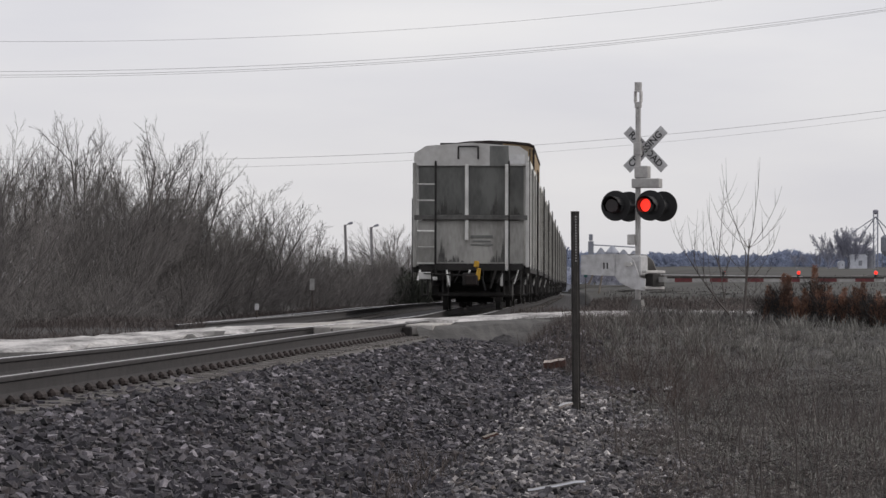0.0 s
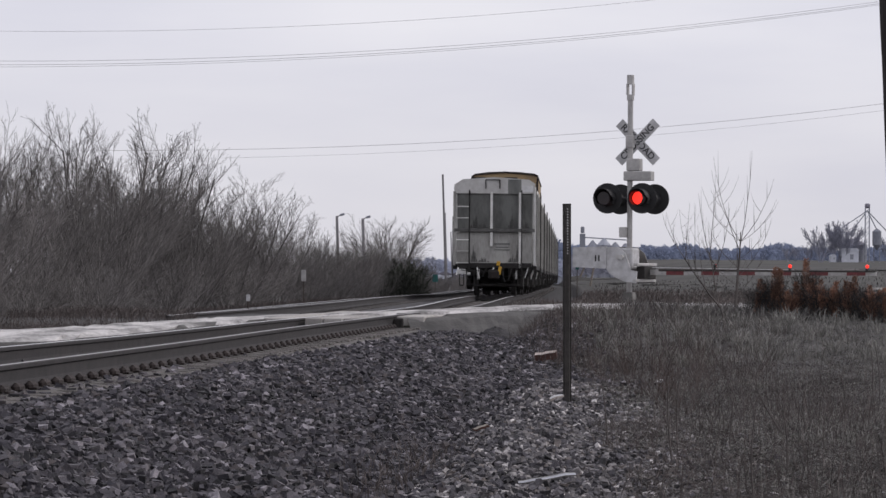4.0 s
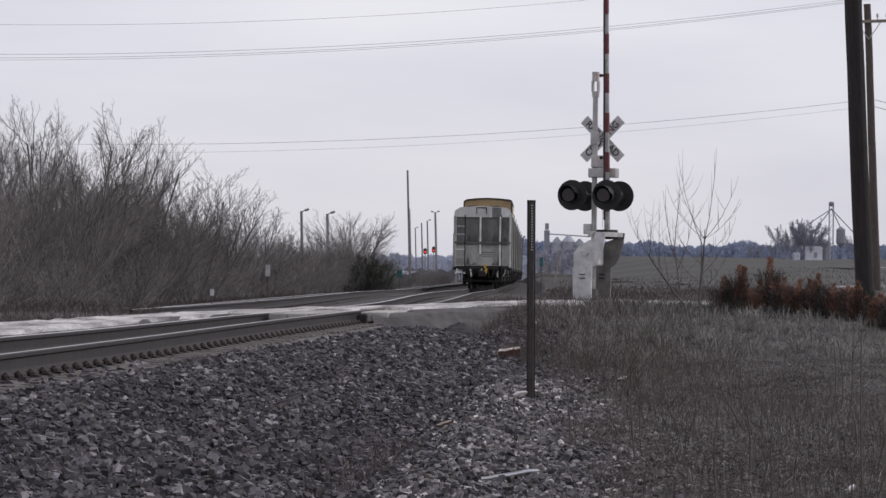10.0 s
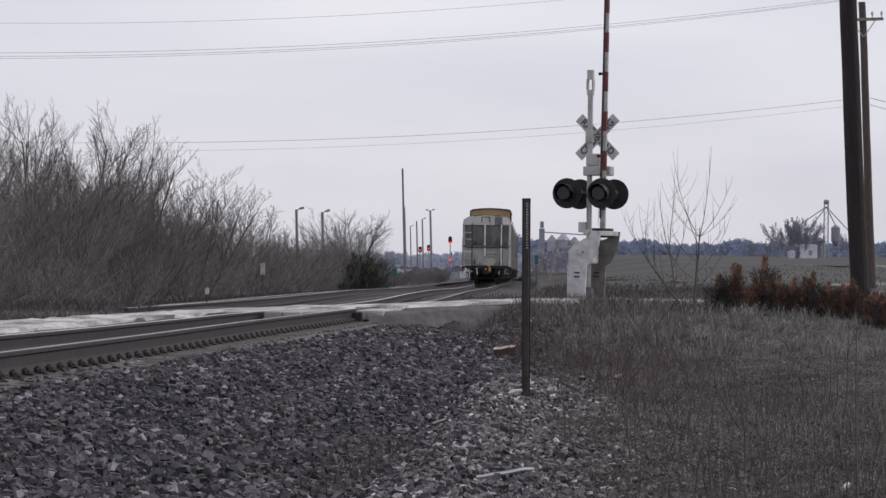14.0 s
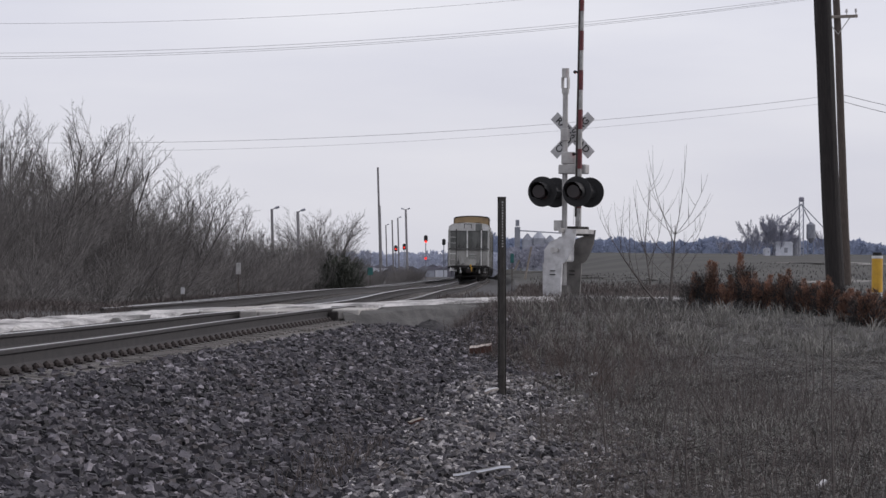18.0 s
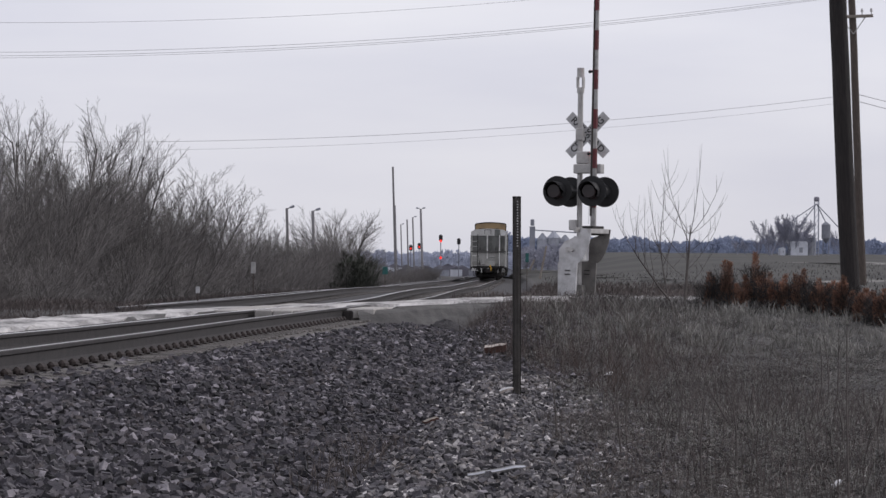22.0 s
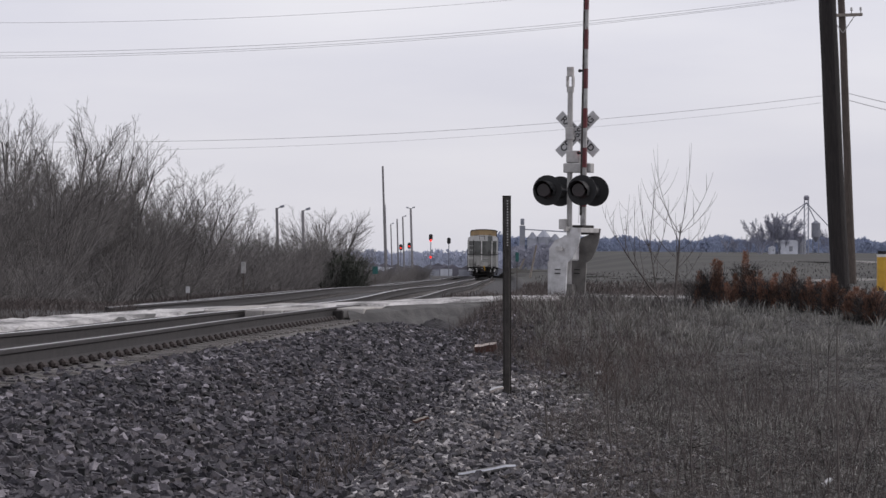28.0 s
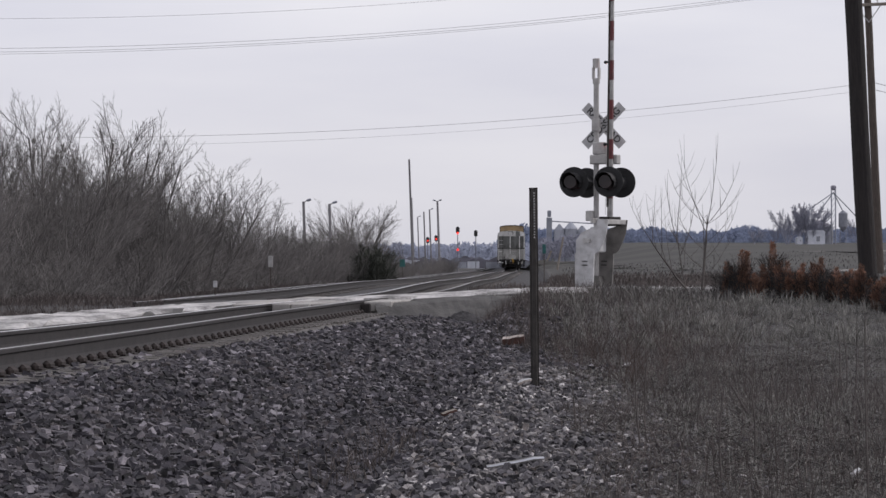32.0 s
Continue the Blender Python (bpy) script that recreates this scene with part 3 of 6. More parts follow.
def crossing_panels():
    """Gravel-dusted planks between and beside the rails, and the earth face below their end."""
    t = thing("crossing_panel", "worn pale dusty crossing planks between the rails", "crossing", kind="structure")
    rng = random.Random(14)
    for x0, w in ((-1.32, 0.42), (-0.64, 0.29), (-0.33, 0.31), (0.0, 0.31), (0.33, 0.29), (0.84, 0.46)):
        for k in range(4):
            l = 2.9
            y0 = 54.4 + k * 3.0 + (0.5 if x0 > 0.8 else 0.0)
            bm = B()
            box(bm, (0, 0, 0), (w, l, 0.17), bev=0.015)
            ob = part("plank", bm, "panel", t)
            yc = y0 + l / 2
            z = (rail_z(yc, -1, False) + rail_z(yc, 1, False)) / 2 + (0.02 if x0 > 0.8 else 0.0)
            ob.matrix_basis = pose(tx(yc) + x0 + w / 2, yc, z - 0.10 + rng.uniform(-0.012, 0.008), rng.uniform(-0.15, 0.15), 0, -math.degrees(math.atan(slope(yc))))
    bm = B()
    box(bm, (0, 0, 0), (0.16, 0.16, 0.22), bev=0.02)
    ob = part("end_block", bm, "pole_wood", t, "dark timber end block")
    ob.matrix_basis = pose(tx(54.3) + 0.93, 54.3, -0.10, 0, 0, -4)
    # smooth packed earth face under the planks and the road's edge
    rows = []
    for k in range(36):
        f = k / 35
        x = tx(54.6) + 1.05 + 3.4 * f
        y = 54.35 + 4.6 * f + 0.25 * math.sin(7 * f) + rng.uniform(-0.05, 0.05)
        top = 0.01 + 0.10 * smooth(f * 2)
        rows.append([(x - 0.1, y + 1.4, top - 0.03), (x, y + 0.45, top - 0.01), (x + 0.02, y + 0.1, top - 0.07), (x + 0.06, y - 0.15, top - 0.17 + rng.uniform(-0.015, 0.015)), (x + 0.10, y - 0.55, top - 0.30), (x + 0.14, y - 1.1, top - 0.46)])
    bm = B()
    loft(bm, rows, closed=False)
    part("earth_bank", bm, "bank", t, "smooth packed grey earth face")


crossing_panels()


# ---- the hopper train ----
CAR_LEN, CAR_GAP = 16.6, 18.3


def hopper_car():
    t = thing("hopper_car", "dirty light grey covered hopper wagon with ribbed sides", "freight wagon", group="hopper wagons of the train")
    y0, y1 = -CAR_LEN / 2, CAR_LEN / 2
    bm = B()
    # body shell between the slope sheets
    prof = [(-1.42, 1.25), (1.42, 1.25), (1.42, 4.1), (1.38, 4.38), (-1.38, 4.38), (-1.42, 4.1)]
    loft(bm, [[(x, y, z) for x, z in prof] for y in (y0 + 1.3, y1 - 1.3)])
    part("body", bm, "car_grey", t)
    for s, ye in ((-1, y0), (1, y1)):
        yi = ye - s * 1.3
        bm = B()
        # sloped end sheet under the top panel
        pts = [(ye - s * 0.12, 4.04), (ye - s * 0.12, 3.95), (ye - s * 0.42, 2.66), (ye - s * 0.6, 2.55), (yi, 2.4), (yi, 4.04)]
        loft(bm, [[(x, y, z) for y, z in pts] for x in (-1.46, 1.46)])
        part("slope_sheet", bm, "car_slope", t, "recessed end sheet, grey darkened for its shade")
        bm = B()
        loft(bm, [[(x, ye - s * 0.02, z) for x, z in [(-1.58, 4.02), (1.58, 4.02), (1.58, 4.40), (1.34, 4.56), (0, 4.66), (-1.25, 4.57), (-1.58, 4.36)]],
                  [(x, yi, z) for x, z in [(-1.48, 4.02), (1.48, 4.02), (1.48, 4.3), (1.32, 4.42), (0, 4.5), (-1.32, 4.42), (-1.48, 4.3)]]])
        part("top_panel", bm, "car_light", t, "pale grey upper end panel")
        bm = B()
        box(bm, (0.78, ye + s * 0.002 - s * 0.02, 4.29), (0.52, 0.03, 0.56))
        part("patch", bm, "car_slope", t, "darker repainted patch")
        bm = B()
        box(bm, (1.28, ye - s * 0.015, 4.2), (0.42, 0.03, 0.26))
        part("notice_plate", bm, "white", t, "white stencilled plate")
        bm = B()
        pts = [(ye - s * 0.10, 2.50), (ye - s * 0.06, 1.3), (yi, 1.3), (yi, 2.50)]
        loft(bm, [[(x, y, z) for y, z in pts] for x in (-1.47, 1.47)])
        part("end_sheet", bm, "car_grey", t, "streaked grey lower end sheet")
        for x, w, z0, z1, mt in ((-1.57, 0.10, 1.2, 4.1, "car_grey"), (1.57, 0.10, 1.2, 4.1, "car_rib"), (-0.12, 0.10, 1.95, 4.06, "car_rib"), (1.0, 0.11, 1.1, 4.06, "car_rib")):
            bm = B()
            box(bm, (x, ye - s * 0.05, (z0 + z1) / 2), (w, 0.12, z1 - z0), bev=0.01)
            part("end_post", bm, mt, t)
        bm = B()
        box(bm, (0, ye - s * 0.03, 2.58), (3.14, 0.16, 0.13), bev=0.01)
        part("cross_sill", bm, "soot", t, "sooty cross bar")
        bm = B()
        box(bm, (0, ye - s * 0.14, 1.2), (2.9, 0.3, 0.2), bev=0.01)
        part("end_sill", bm, "car_dark", t)
        for x in (-0.98, 1.06):
            bm = B()
            rod(bm, (x, ye + s * 0.06, 1.0), (x, ye + s * 0.06, 4.15), 0.034 if x < 0 else 0.022, seg=6)
            part("ladder_rail", bm, "car_dark", t)
        for z in (1.3, 1.75, 2.2, 3.05, 3.5):
            bm = B()
            rod(bm, (-1.5, ye + s * 0.05, z), (-0.98, ye + s * 0.05, z), 0.022, seg=5)
            part("ladder_rung", bm, "car_rib", t)
        bm = B()
        for x0 in (-0.35, 0.2):
            rod(bm, (x0, ye + s * 0.05, 4.2), (x0, ye + s * 0.05, 4.55), 0.025, seg=5)
        rod(bm, (-0.35, ye + s * 0.05, 4.55), (0.2, ye + s * 0.05, 4.55), 0.025, seg=5)
        part("grab_iron", bm, "car_dark", t)
        # soot that runs down the recessed sheet beside the posts
        rng = random.Random(12)
        for x, z0, z1, w in ((-0.74, 2.67, 3.45, 0.22), (-0.45, 2.67, 3.0, 0.2), (0.72, 2.67, 3.4, 0.22), (1.22, 2.67, 3.0, 0.14), (-0.80, 1.34, 2.3, 0.12), (0.94, 1.34, 2.4, 0.14), (0.7, 1.34, 1.7, 0.2), (-0.45, 1.34, 1.62, 0.25)):
            back = (lambda z: 0.12 + (3.95 - z) * 0.2326 - 0.010) if z0 > 2.6 else (lambda z: 0.10 - (2.5 - z) * 0.0333 - 0.008)
            bm = B()
            for i in range(26):
                q = rng.uniform(-1, 1)
                xc, ww, zt = x + q * w, rng.uniform(0.006, 0.022), z0 + (z1 - z0) * (1.05 - abs(q)) * rng.uniform(0.35, 1.0)
                vs = [bm.verts.new((xc + dx * ww, ye - s * (back(z) - 0.0003 * i), z)) for dx, z in ((-1, z0), (1, z0), (0.7, (z0 + zt) / 2), (0.1, zt), (-0.7, (z0 + zt) / 2))]
                bm.faces.new(vs if s > 0 else vs[::-1])
            part("soot_stain", bm, "soot", t, "sooty dark streaks")
        # hoses, levers and rods that clutter the end platform
        for i in range(9):
            x = -1.35 + i * 0.33 + rng.uniform(-0.08, 0.08)
            bm = B()
            rod(bm, (x, ye + s * 0.04, 1.12), (x + rng.uniform(-0.16, 0.16), ye + s * 0.10, rng.uniform(0.5, 0.85)), rng.uniform(0.015, 0.035), seg=5)
            part("hanging_rod", bm, rng.choice(("car_dark", "car_dark", "car_rib")), t)
        # drawbar, coupler and steps
        bm = B()
        box(bm, (0, ye + s * 0.05, 0.86), (0.44, 0.7, 0.36), bev=0.03)
        part("draft_sill", bm, "car_dark", t)
        bm = B()
        box(bm, (0, ye + s * 0.45, 0.84), (0.2, 0.4, 0.2), bev=0.03)
        box(bm, (0.04, ye + s * 0.62, 0.84), (0.34, 0.16, 0.3), bev=0.04)
        part("coupler", bm, "rust", t)
        for x in (-1.35, -0.78, 0.92, 1.4):
            bm = B()
            rod(bm, (x, ye + s * 0.02, 0.42), (x, ye + s * 0.02, 1.1), 0.022, seg=5)
            rod(bm, (x + 0.16, ye + s * 0.02, 0.42), (x + 0.16, ye + s * 0.02, 1.1), 0.022, seg=5)
            rod(bm, (x, ye + s * 0.02, 0.42), (x + 0.16, ye + s * 0.02, 0.42), 0.03, seg=5)
            part("step", bm, "car_dark", t)
        # bogie
        yb = ye - s * 2.1
        for sx in (-1, 1):
            bm = B()
            plate(bm, [(-1.25, 0.42), (-1.05, 0.68), (-0.4, 0.82), (0.4, 0.82), (1.05, 0.68), (1.25, 0.42), (0.95, 0.36), (0.6, 0.5), (0.3, 0.26), (-0.3, 0.26), (-0.6, 0.5), (-0.95, 0.36)], sx * 0.92, sx * 1.12)
            ob = part("side_frame", bm, "car_dark", t)
            ob.matrix_basis = pose(0, yb, 0, 0, 0, 90) @ pose(0, 0, 0)
        bm = B()
        box(bm, (0, yb, 0.62), (1.9, 0.42, 0.3), bev=0.03)
        part("bolster", bm, "car_dark", t)
        bm = B()
        box(bm, (0, ye - s * 0.75, 0.44), (1.9, 0.10, 0.12), bev=0.03)
        part("brake_beam", bm, "car_dark", t)
        for dy in (-0.88, 0.88):
            bm = B()
            for x in (-0.75, 0.75):
                rod(bm, (x - 0.065, yb + dy, 0.455), (x + 0.065, yb + dy, 0.455), 0.455, seg=20)
                rod(bm, (x * 0.92 - 0.02, yb + dy, 0.455), (x * 0.92 + 0.02, yb + dy, 0.455), 0.485, seg=20)
            rod(bm, (-1.0, yb + dy, 0.455), (1.0, yb + dy, 0.455), 0.08, seg=8)
            part("wheelset", bm, "car_dark", t)
    # corner ladders on the sides
    for sx in (-1, 1):
        for yy in (y0 + 0.12, y1 - 0.12):
            bm = B()
            rod(bm, (sx * 1.63, yy, 0.75), (sx * 1.63, yy, 4.48 if sx > 0 else 3.1), 0.022, seg=6)
            part("side_ladder_rail", bm, "car_dark", t)
        for s, yy in ((-1, y0 + 0.31), (1, y1 - 0.31)):
            for q in range(7):
                bm = B()
                rod(bm, (sx * 1.62, yy - 0.19, 0.85 + q * 0.45), (sx * 1.62, yy + 0.19, 0.85 + q * 0.45), 0.018, seg=5)
                part("side_ladder_rung", bm, "car_dark", t)
    # brake gear under the ends
    for s, ye in ((-1, y0), (1, y1)):
        for name, c, z, m in (("brake_cylinder", (-0.75, ye - s * 0.5, 0.98), (0.5, 0.6, 0.3), "car_dark"), ("air_tank", (0.8, ye - s * 0.6, 1.0), (0.55, 0.7, 0.34), "car_dark"), ("pull_plate", (-0.62, ye - s * 0.05, 0.86), (0.1, 0.05, 0.42), "car_light"), ("brake_valve", (-1.28, ye + s * 0.02, 0.96), (0.34, 0.2, 0.2), "car_light"), ("valve_pipe", (-1.02, ye + s * 0.02, 0.88), (0.18, 0.12, 0.1), "car_light"), ("cut_lever", (0.86, ye - s * 0.02, 0.85), (0.09, 0.05, 0.36), "car_light")):
            bm = B()
            box(bm, c, z, bev=0.02)
            part(name, bm, m, t)
        bm = B()
        rod(bm, (-1.3, ye + s * 0.12, 1.02), (0.1, ye + s * 0.3, 0.95), 0.02, seg=5)
        part("uncoupling_rod", bm, "car_dark", t)
    # outside ribs
    for sx in (-1, 1):
        for k in range(12):
            y = y0 + 0.6 + k * (CAR_LEN - 1.2) / 11
            bm = B()
            out = 1.58 + 0.05 * ((k * 7) % 4) / 3 - (0.06 if k % 3 == 1 else 0)
            box(bm, (sx * (out - 0.1), y, 2.7), (0.21, 0.15, 3.05), bev=0.01)
            part("rib", bm, "car_grey" if k % 4 == 1 else "car_rib", t)
        bm = B()
        box(bm, (sx * 1.54, 0, 4.22), (0.12, CAR_LEN - 0.2, 0.14), bev=0.01)
        part("top_chord", bm, "car_rib", t)
        bm = B()
        box(bm, (sx * 1.54, 0, 1.15), (0.14, CAR_LEN - 0.3, 0.2), bev=0.01)
        part("side_sill", bm, "car_dark", t)
    bm = B()
    prof = [(-1.38, 4.36), (-1.3, 4.46), (-0.8, 4.56), (0, 4.6), (0.8, 4.56), (1.3, 4.46), (1.38, 4.36)]
    loft(bm, [[(x, y, z) for x, z in prof] for y in (y0 + 0.25, y1 - 0.25)])
    part("roof", bm, "car_grey", t)
    for sx in (-1, 1):
        bm = B()
        box(bm, (sx * 0.62, 0, 4.635), (0.5, CAR_LEN - 0.3, 0.05), bev=0.01)
        part("running_board", bm, "car_dark", t)
    for k in range(9):
        bm = B()
        box(bm, (0, y0 + 1.6 + k * 1.68, 4.62), (0.7, 0.9, 0.1), bev=0.03)
        part("hatch_cover", bm, "car_grey", t)
    for k, yc in enumerate((-4.6, 0.0, 4.6)):
        bm = B()
        top, bot = 2.1, 0.35
        loft(bm, [[(-1.45, yc - top, 1.25), (1.45, yc - top, 1.25), (1.45, yc + top, 1.25), (-1.45, yc + top, 1.25)], [(-0.45, yc - bot, 0.32), (0.45, yc - bot, 0.32), (0.45, yc + bot, 0.32), (-0.45, yc + bot, 0.32)]])
        part("hopper_bay", bm, "soot", t)
        bm = B()
        box(bm, (0, yc, 0.27), (1.1, 0.9, 0.12), bev=0.02)
        part("outlet_gate", bm, "car_dark", t)
    for s, ye in ((-1, y0), (1, y1)):
        for w, z, hh in ((0.62, 2.05, 0.07), (0.5, 1.92, 0.04), (0.62, 1.82, 0.04)):
            bm = B()
            box(bm, (0.3, ye - s * 0.075, z), (w, 0.04, hh))
            part("stencil_bar", bm, "car_slope", t, "grey unreadable stencilling")
    return t


CARS = [hopper_car()]
for k in range(1, 17):
    CARS.append(copy_thing(CARS[0], Matrix.Identity(4)))


def tall_top(car):
    """The raised tan upper body of the wagon coupled ahead of the last one."""
    y0, y1 = -CAR_LEN / 2 + 0.1, CAR_LEN / 2 - 0.1
    bm = B()
    prof = [(-1.46, 4.3), (1.46, 4.3), (1.46, 5.28), (1.3, 5.36), (0.7, 5.42), (0, 5.45), (-0.7, 5.42), (-1.3, 5.34), (-1.46, 5.24)]
    loft(bm, [[(x, y, z) for x, z in prof] for y in (y0, y1)])
    part("upper_body", bm, "car_roof", car, "tan painted raised upper body")
    bm = B()
    cap = [(x * 1.02, z + 0.006) for x, z in prof[2:]] + [(x * 1.02, z + 0.085) for x, z in prof[2:][::-1]]
    loft(bm, [[(x, y, z) for x, z in cap] for y in (y0 - 0.06, y1 + 0.06)])
    part("roof_cap", bm, "rust", car, "dark rusty roof edge")
    for sx in (-1, 1):
        bm = B()
        box(bm, (sx * 1.47, y0 - 0.02, 4.75), (0.07, 0.1, 0.98), bev=0.01)
        part("corner_post", bm, "rust", car)
    tagged(car, "taller covered wagon with a tan upper body")


tall_top(CARS[1])


def end_device():
    bm = B()
    box(bm, (0.22, -CAR_LEN / 2 - 0.42, 1.0), (0.12, 0.14, 0.34), (0, 8, 0), 0.02)
    part("device_case", bm, "yellow", CARS[0], "yellow end device case")
    bm = B()
    box(bm, (0.17, -CAR_LEN / 2 - 0.42, 1.28), (0.14, 0.16, 0.18), (0, 8, 0), 0.02)
    ob = part("end_of_train_device", bm, "yellow", CARS[0], "yellow flashing end of train box")
    bm = B()
    rod(bm, (0.3, -CAR_LEN / 2 - 0.3, 0.95), (0.42, -CAR_LEN / 2 - 0.25, 0.55), 0.03, seg=6)
    part("brake_hose", bm, "black", CARS[0])


end_device()
tagged(CARS[0], "last dirty grey covered hopper wagon with yellow end device")


def tail_at(t):
    """Where the rear face of the last wagon is along the line."""
    return 91.0 + 9.25 * t


def train_motion():
    for k, car in enumerate(CARS):
        rows = []
        for i in range(17):
            t = i * 2.0
            y = tail_at(t) + CAR_LEN / 2 + k * CAR_GAP
            rows.append((t, pose(tx(y), y, grade(y), 0, 0, -math.degrees(math.atan(slope(y))))))
        walk(car, rows)


# ---- crossing signal with its gate ----
def text_mesh(name, words, size, material, parent, m):
    cu = bpy.data.curves.new(name, "FONT")
    cu.body, cu.size, cu.align_x, cu.align_y, cu.extrude = words, size, "CENTER", "CENTER", 0.002
    cu.offset = 0.004
    tmp = bpy.data.objects.new(name, cu)
    me = bpy.data.meshes.new_from_object(tmp)
    bpy.data.objects.remove(tmp)
    me.materials.clear()
    me.materials.append(M[material])
    ob = new(name, me)
    ob.parent = parent
    ob.matrix_basis = m
    return ob


SIG = thing("crossing_signal", "galvanized railway crossing signal mast with striped gate", "crossing signal", pose(3.275, 70.0, 0.10, 0, 0, -22))


def hood(bm, c, r, length, s):
    """A visor over the upper half of a lamp."""
    n = 10
    for rr, flip in ((r, 1), (r - 0.012, -1)):
        a = [(c[0] + rr * math.cos(math.pi * k / n), c[1], c[2] + rr * math.sin(math.pi * k / n)) for k in range(-2, n + 3)]
        b = [(x, y + s * length * (0.55 if i < 3 or i > n + 1 else 1.0), z) for i, (x, y, z) in enumerate(a)]
        va, vb = [bm.verts.new(p) for p in a], [bm.verts.new(p) for p in b]
        for i in range(len(a) - 1):
            bm.faces.new((va[i], va[i + 1], vb[i + 1], vb[i]))


def signal():
    s = SIG
    bm = B()
    rod(bm, (0, 0, 0), (0, 0, 4.5), 0.058, seg=14)
    part("mast", bm, "galv", s)
    bm = B()
    loft(bm, [[(0.16 * a, 0.16 * b, 0), (0.16 * c, 0.16 * b, 0), (0.16 * c, 0.16 * d, 0), (0.16 * a, 0.16 * d, 0)] for a, b, c, d in ((-1, -1, 1, 1),)] +
         [[(-0.1, -0.1, 0.3), (0.1, -0.1, 0.3), (0.1, 0.1, 0.3), (-0.1, 0.1, 0.3)]])
    part("base", bm, "galv_dark", s, "tapered cast mast base")
    # top collar with a through hole
    bm = B()
    rod(bm, (0, 0, 4.40), (0, 0, 4.52), 0.078, seg=14)
    rod(bm, (0, 0, 4.74), (0, 0, 4.94), 0.078, seg=14)
    for x in (-0.062, 0.062):
        box(bm, (x, 0, 4.63), (0.034, 0.12, 0.24), bev=0.006)
    part("mast_cap", bm, "galv", s, "slotted pipe cap")
    # crossbuck
    zc, yc = 3.52, 0.32
    for k, (rot, words) in enumerate(((45, "RAILROAD"), (-45, "CROSSING"))):
        bm = B()
        box(bm, (0, 0, 0), (1.2, 0.008, 0.225), bev=0.003)
        bl = part("crossbuck_blade", bm, "white_worn", s, "white blade lettered " + words.lower())
        bl.matrix_basis = pose(0.06, yc - 0.02 * k, zc, 0, rot, 0)
        text_mesh("lettering", words, 0.205, "letter", bl, pose(0, -0.0065, 0, 90, 0, 0))
    bm = B()
    rod(bm, (0, 0, zc), (0, yc, zc), 0.035, seg=8)
    rod(bm, (0, 0, zc), (0, 0, zc + 0.001), 0.09, seg=8)
    box(bm, (0, 0, zc), (0.16, 0.16, 0.26), bev=0.01)
    part("crossbuck_bracket", bm, "galv", s)
    # junction boxes
    for name, c, z in (("bell_box", (0.10, 0, 3.02), (0.30, 0.22, 0.26)), ("junction_box", (0.2, 0, 2.78), (0.62, 0.24, 0.2)), ("small_box", (-0.12, -0.05, 1.58), (0.17, 0.14, 0.22))):
        bm = B()
        box(bm, c, z, bev=0.015)
        part(name, bm, "galv", s)
    bm = B()
    rod(bm, (-0.5, 0, 2.295), (0.56, 0, 2.295), 0.035, seg=8)
    part("lamp_crossarm", bm, "black", s)
    inserts = {}
    for sy, side in ((-1, "front"), (1, "back")):
        for x in (-0.36, 0.42):
            y, z = sy * 0.42, 2.295
            bm = B()
            rod(bm, (x, y, z), (x, y - sy * 0.012, z), 0.325, seg=32)
            bg = part("lamp_background", bm, "black", s, "round black signal background")
            bm = B()
            rod(bm, (x, y - sy * 0.012, z), (x, y - sy * 0.20, z), 0.15, 0.12, seg=20)
            rod(bm, (x, y - sy * 0.16, z), (x, 0, z), 0.03, seg=8)
            part("lamp_housing", bm, "black", s)
            bm = B()
            hood(bm, (x, y, z), 0.2, 0.34, sy)
            part("lamp_hood", bm, "black", bg)
            bm = B()
            rod(bm, (0, -0.03, 0), (0, 0.0, 0), 0.135, 0.15, seg=24)
            rod(bm, (0, 0.002, 0), (0, 0.032, 0), 0.15, 0.135, seg=24)
            rod(bm, (0, -0.19, 0), (0, 0.0, 0), 0.156, seg=24, caps=False)
            rod(bm, (0, -0.19, 0), (0, 0.0, 0), 0.147, seg=24, caps=False)
            for f in bm.faces:
                f.material_index = 1 if f.normal.y < -0.9 and -0.04 < f.calc_center_median().y < -0.02 else 0
            lens = part("lamp_lens", bm, ["dark_lens", "red_lit"], s, "turning two-sided lens, lit and unlit")
            lens.matrix_basis = pose(x, y + sy * 0.21, z, 0, 0, 180)
            if sy < 0:
                inserts[x] = (lens, (x, y + sy * 0.21, z))
            bm = B()
            rod(bm, (x, y + sy * 0.21, z - 0.165), (x, y, z - 0.165), 0.012, seg=5)
            part("lens_bracket", bm, "black", bg)
    # gate mechanism
    bm = B()
    box(bm, (0.06, -0.28, 1.02), (0.36, 0.5, 0.44), bev=0.03)
    part("gate_mechanism", bm, "white_worn", s, "white gate motor housing")
    bm = B()
    rod(bm, (0.07, -0.76, 1.05), (0.07, 0.3, 1.05), 0.045, seg=12)
    part("gate_shaft", bm, "galv", s)
    return inserts


LENS = signal()
ARM_AT = (0.07, 0.0, 1.05)


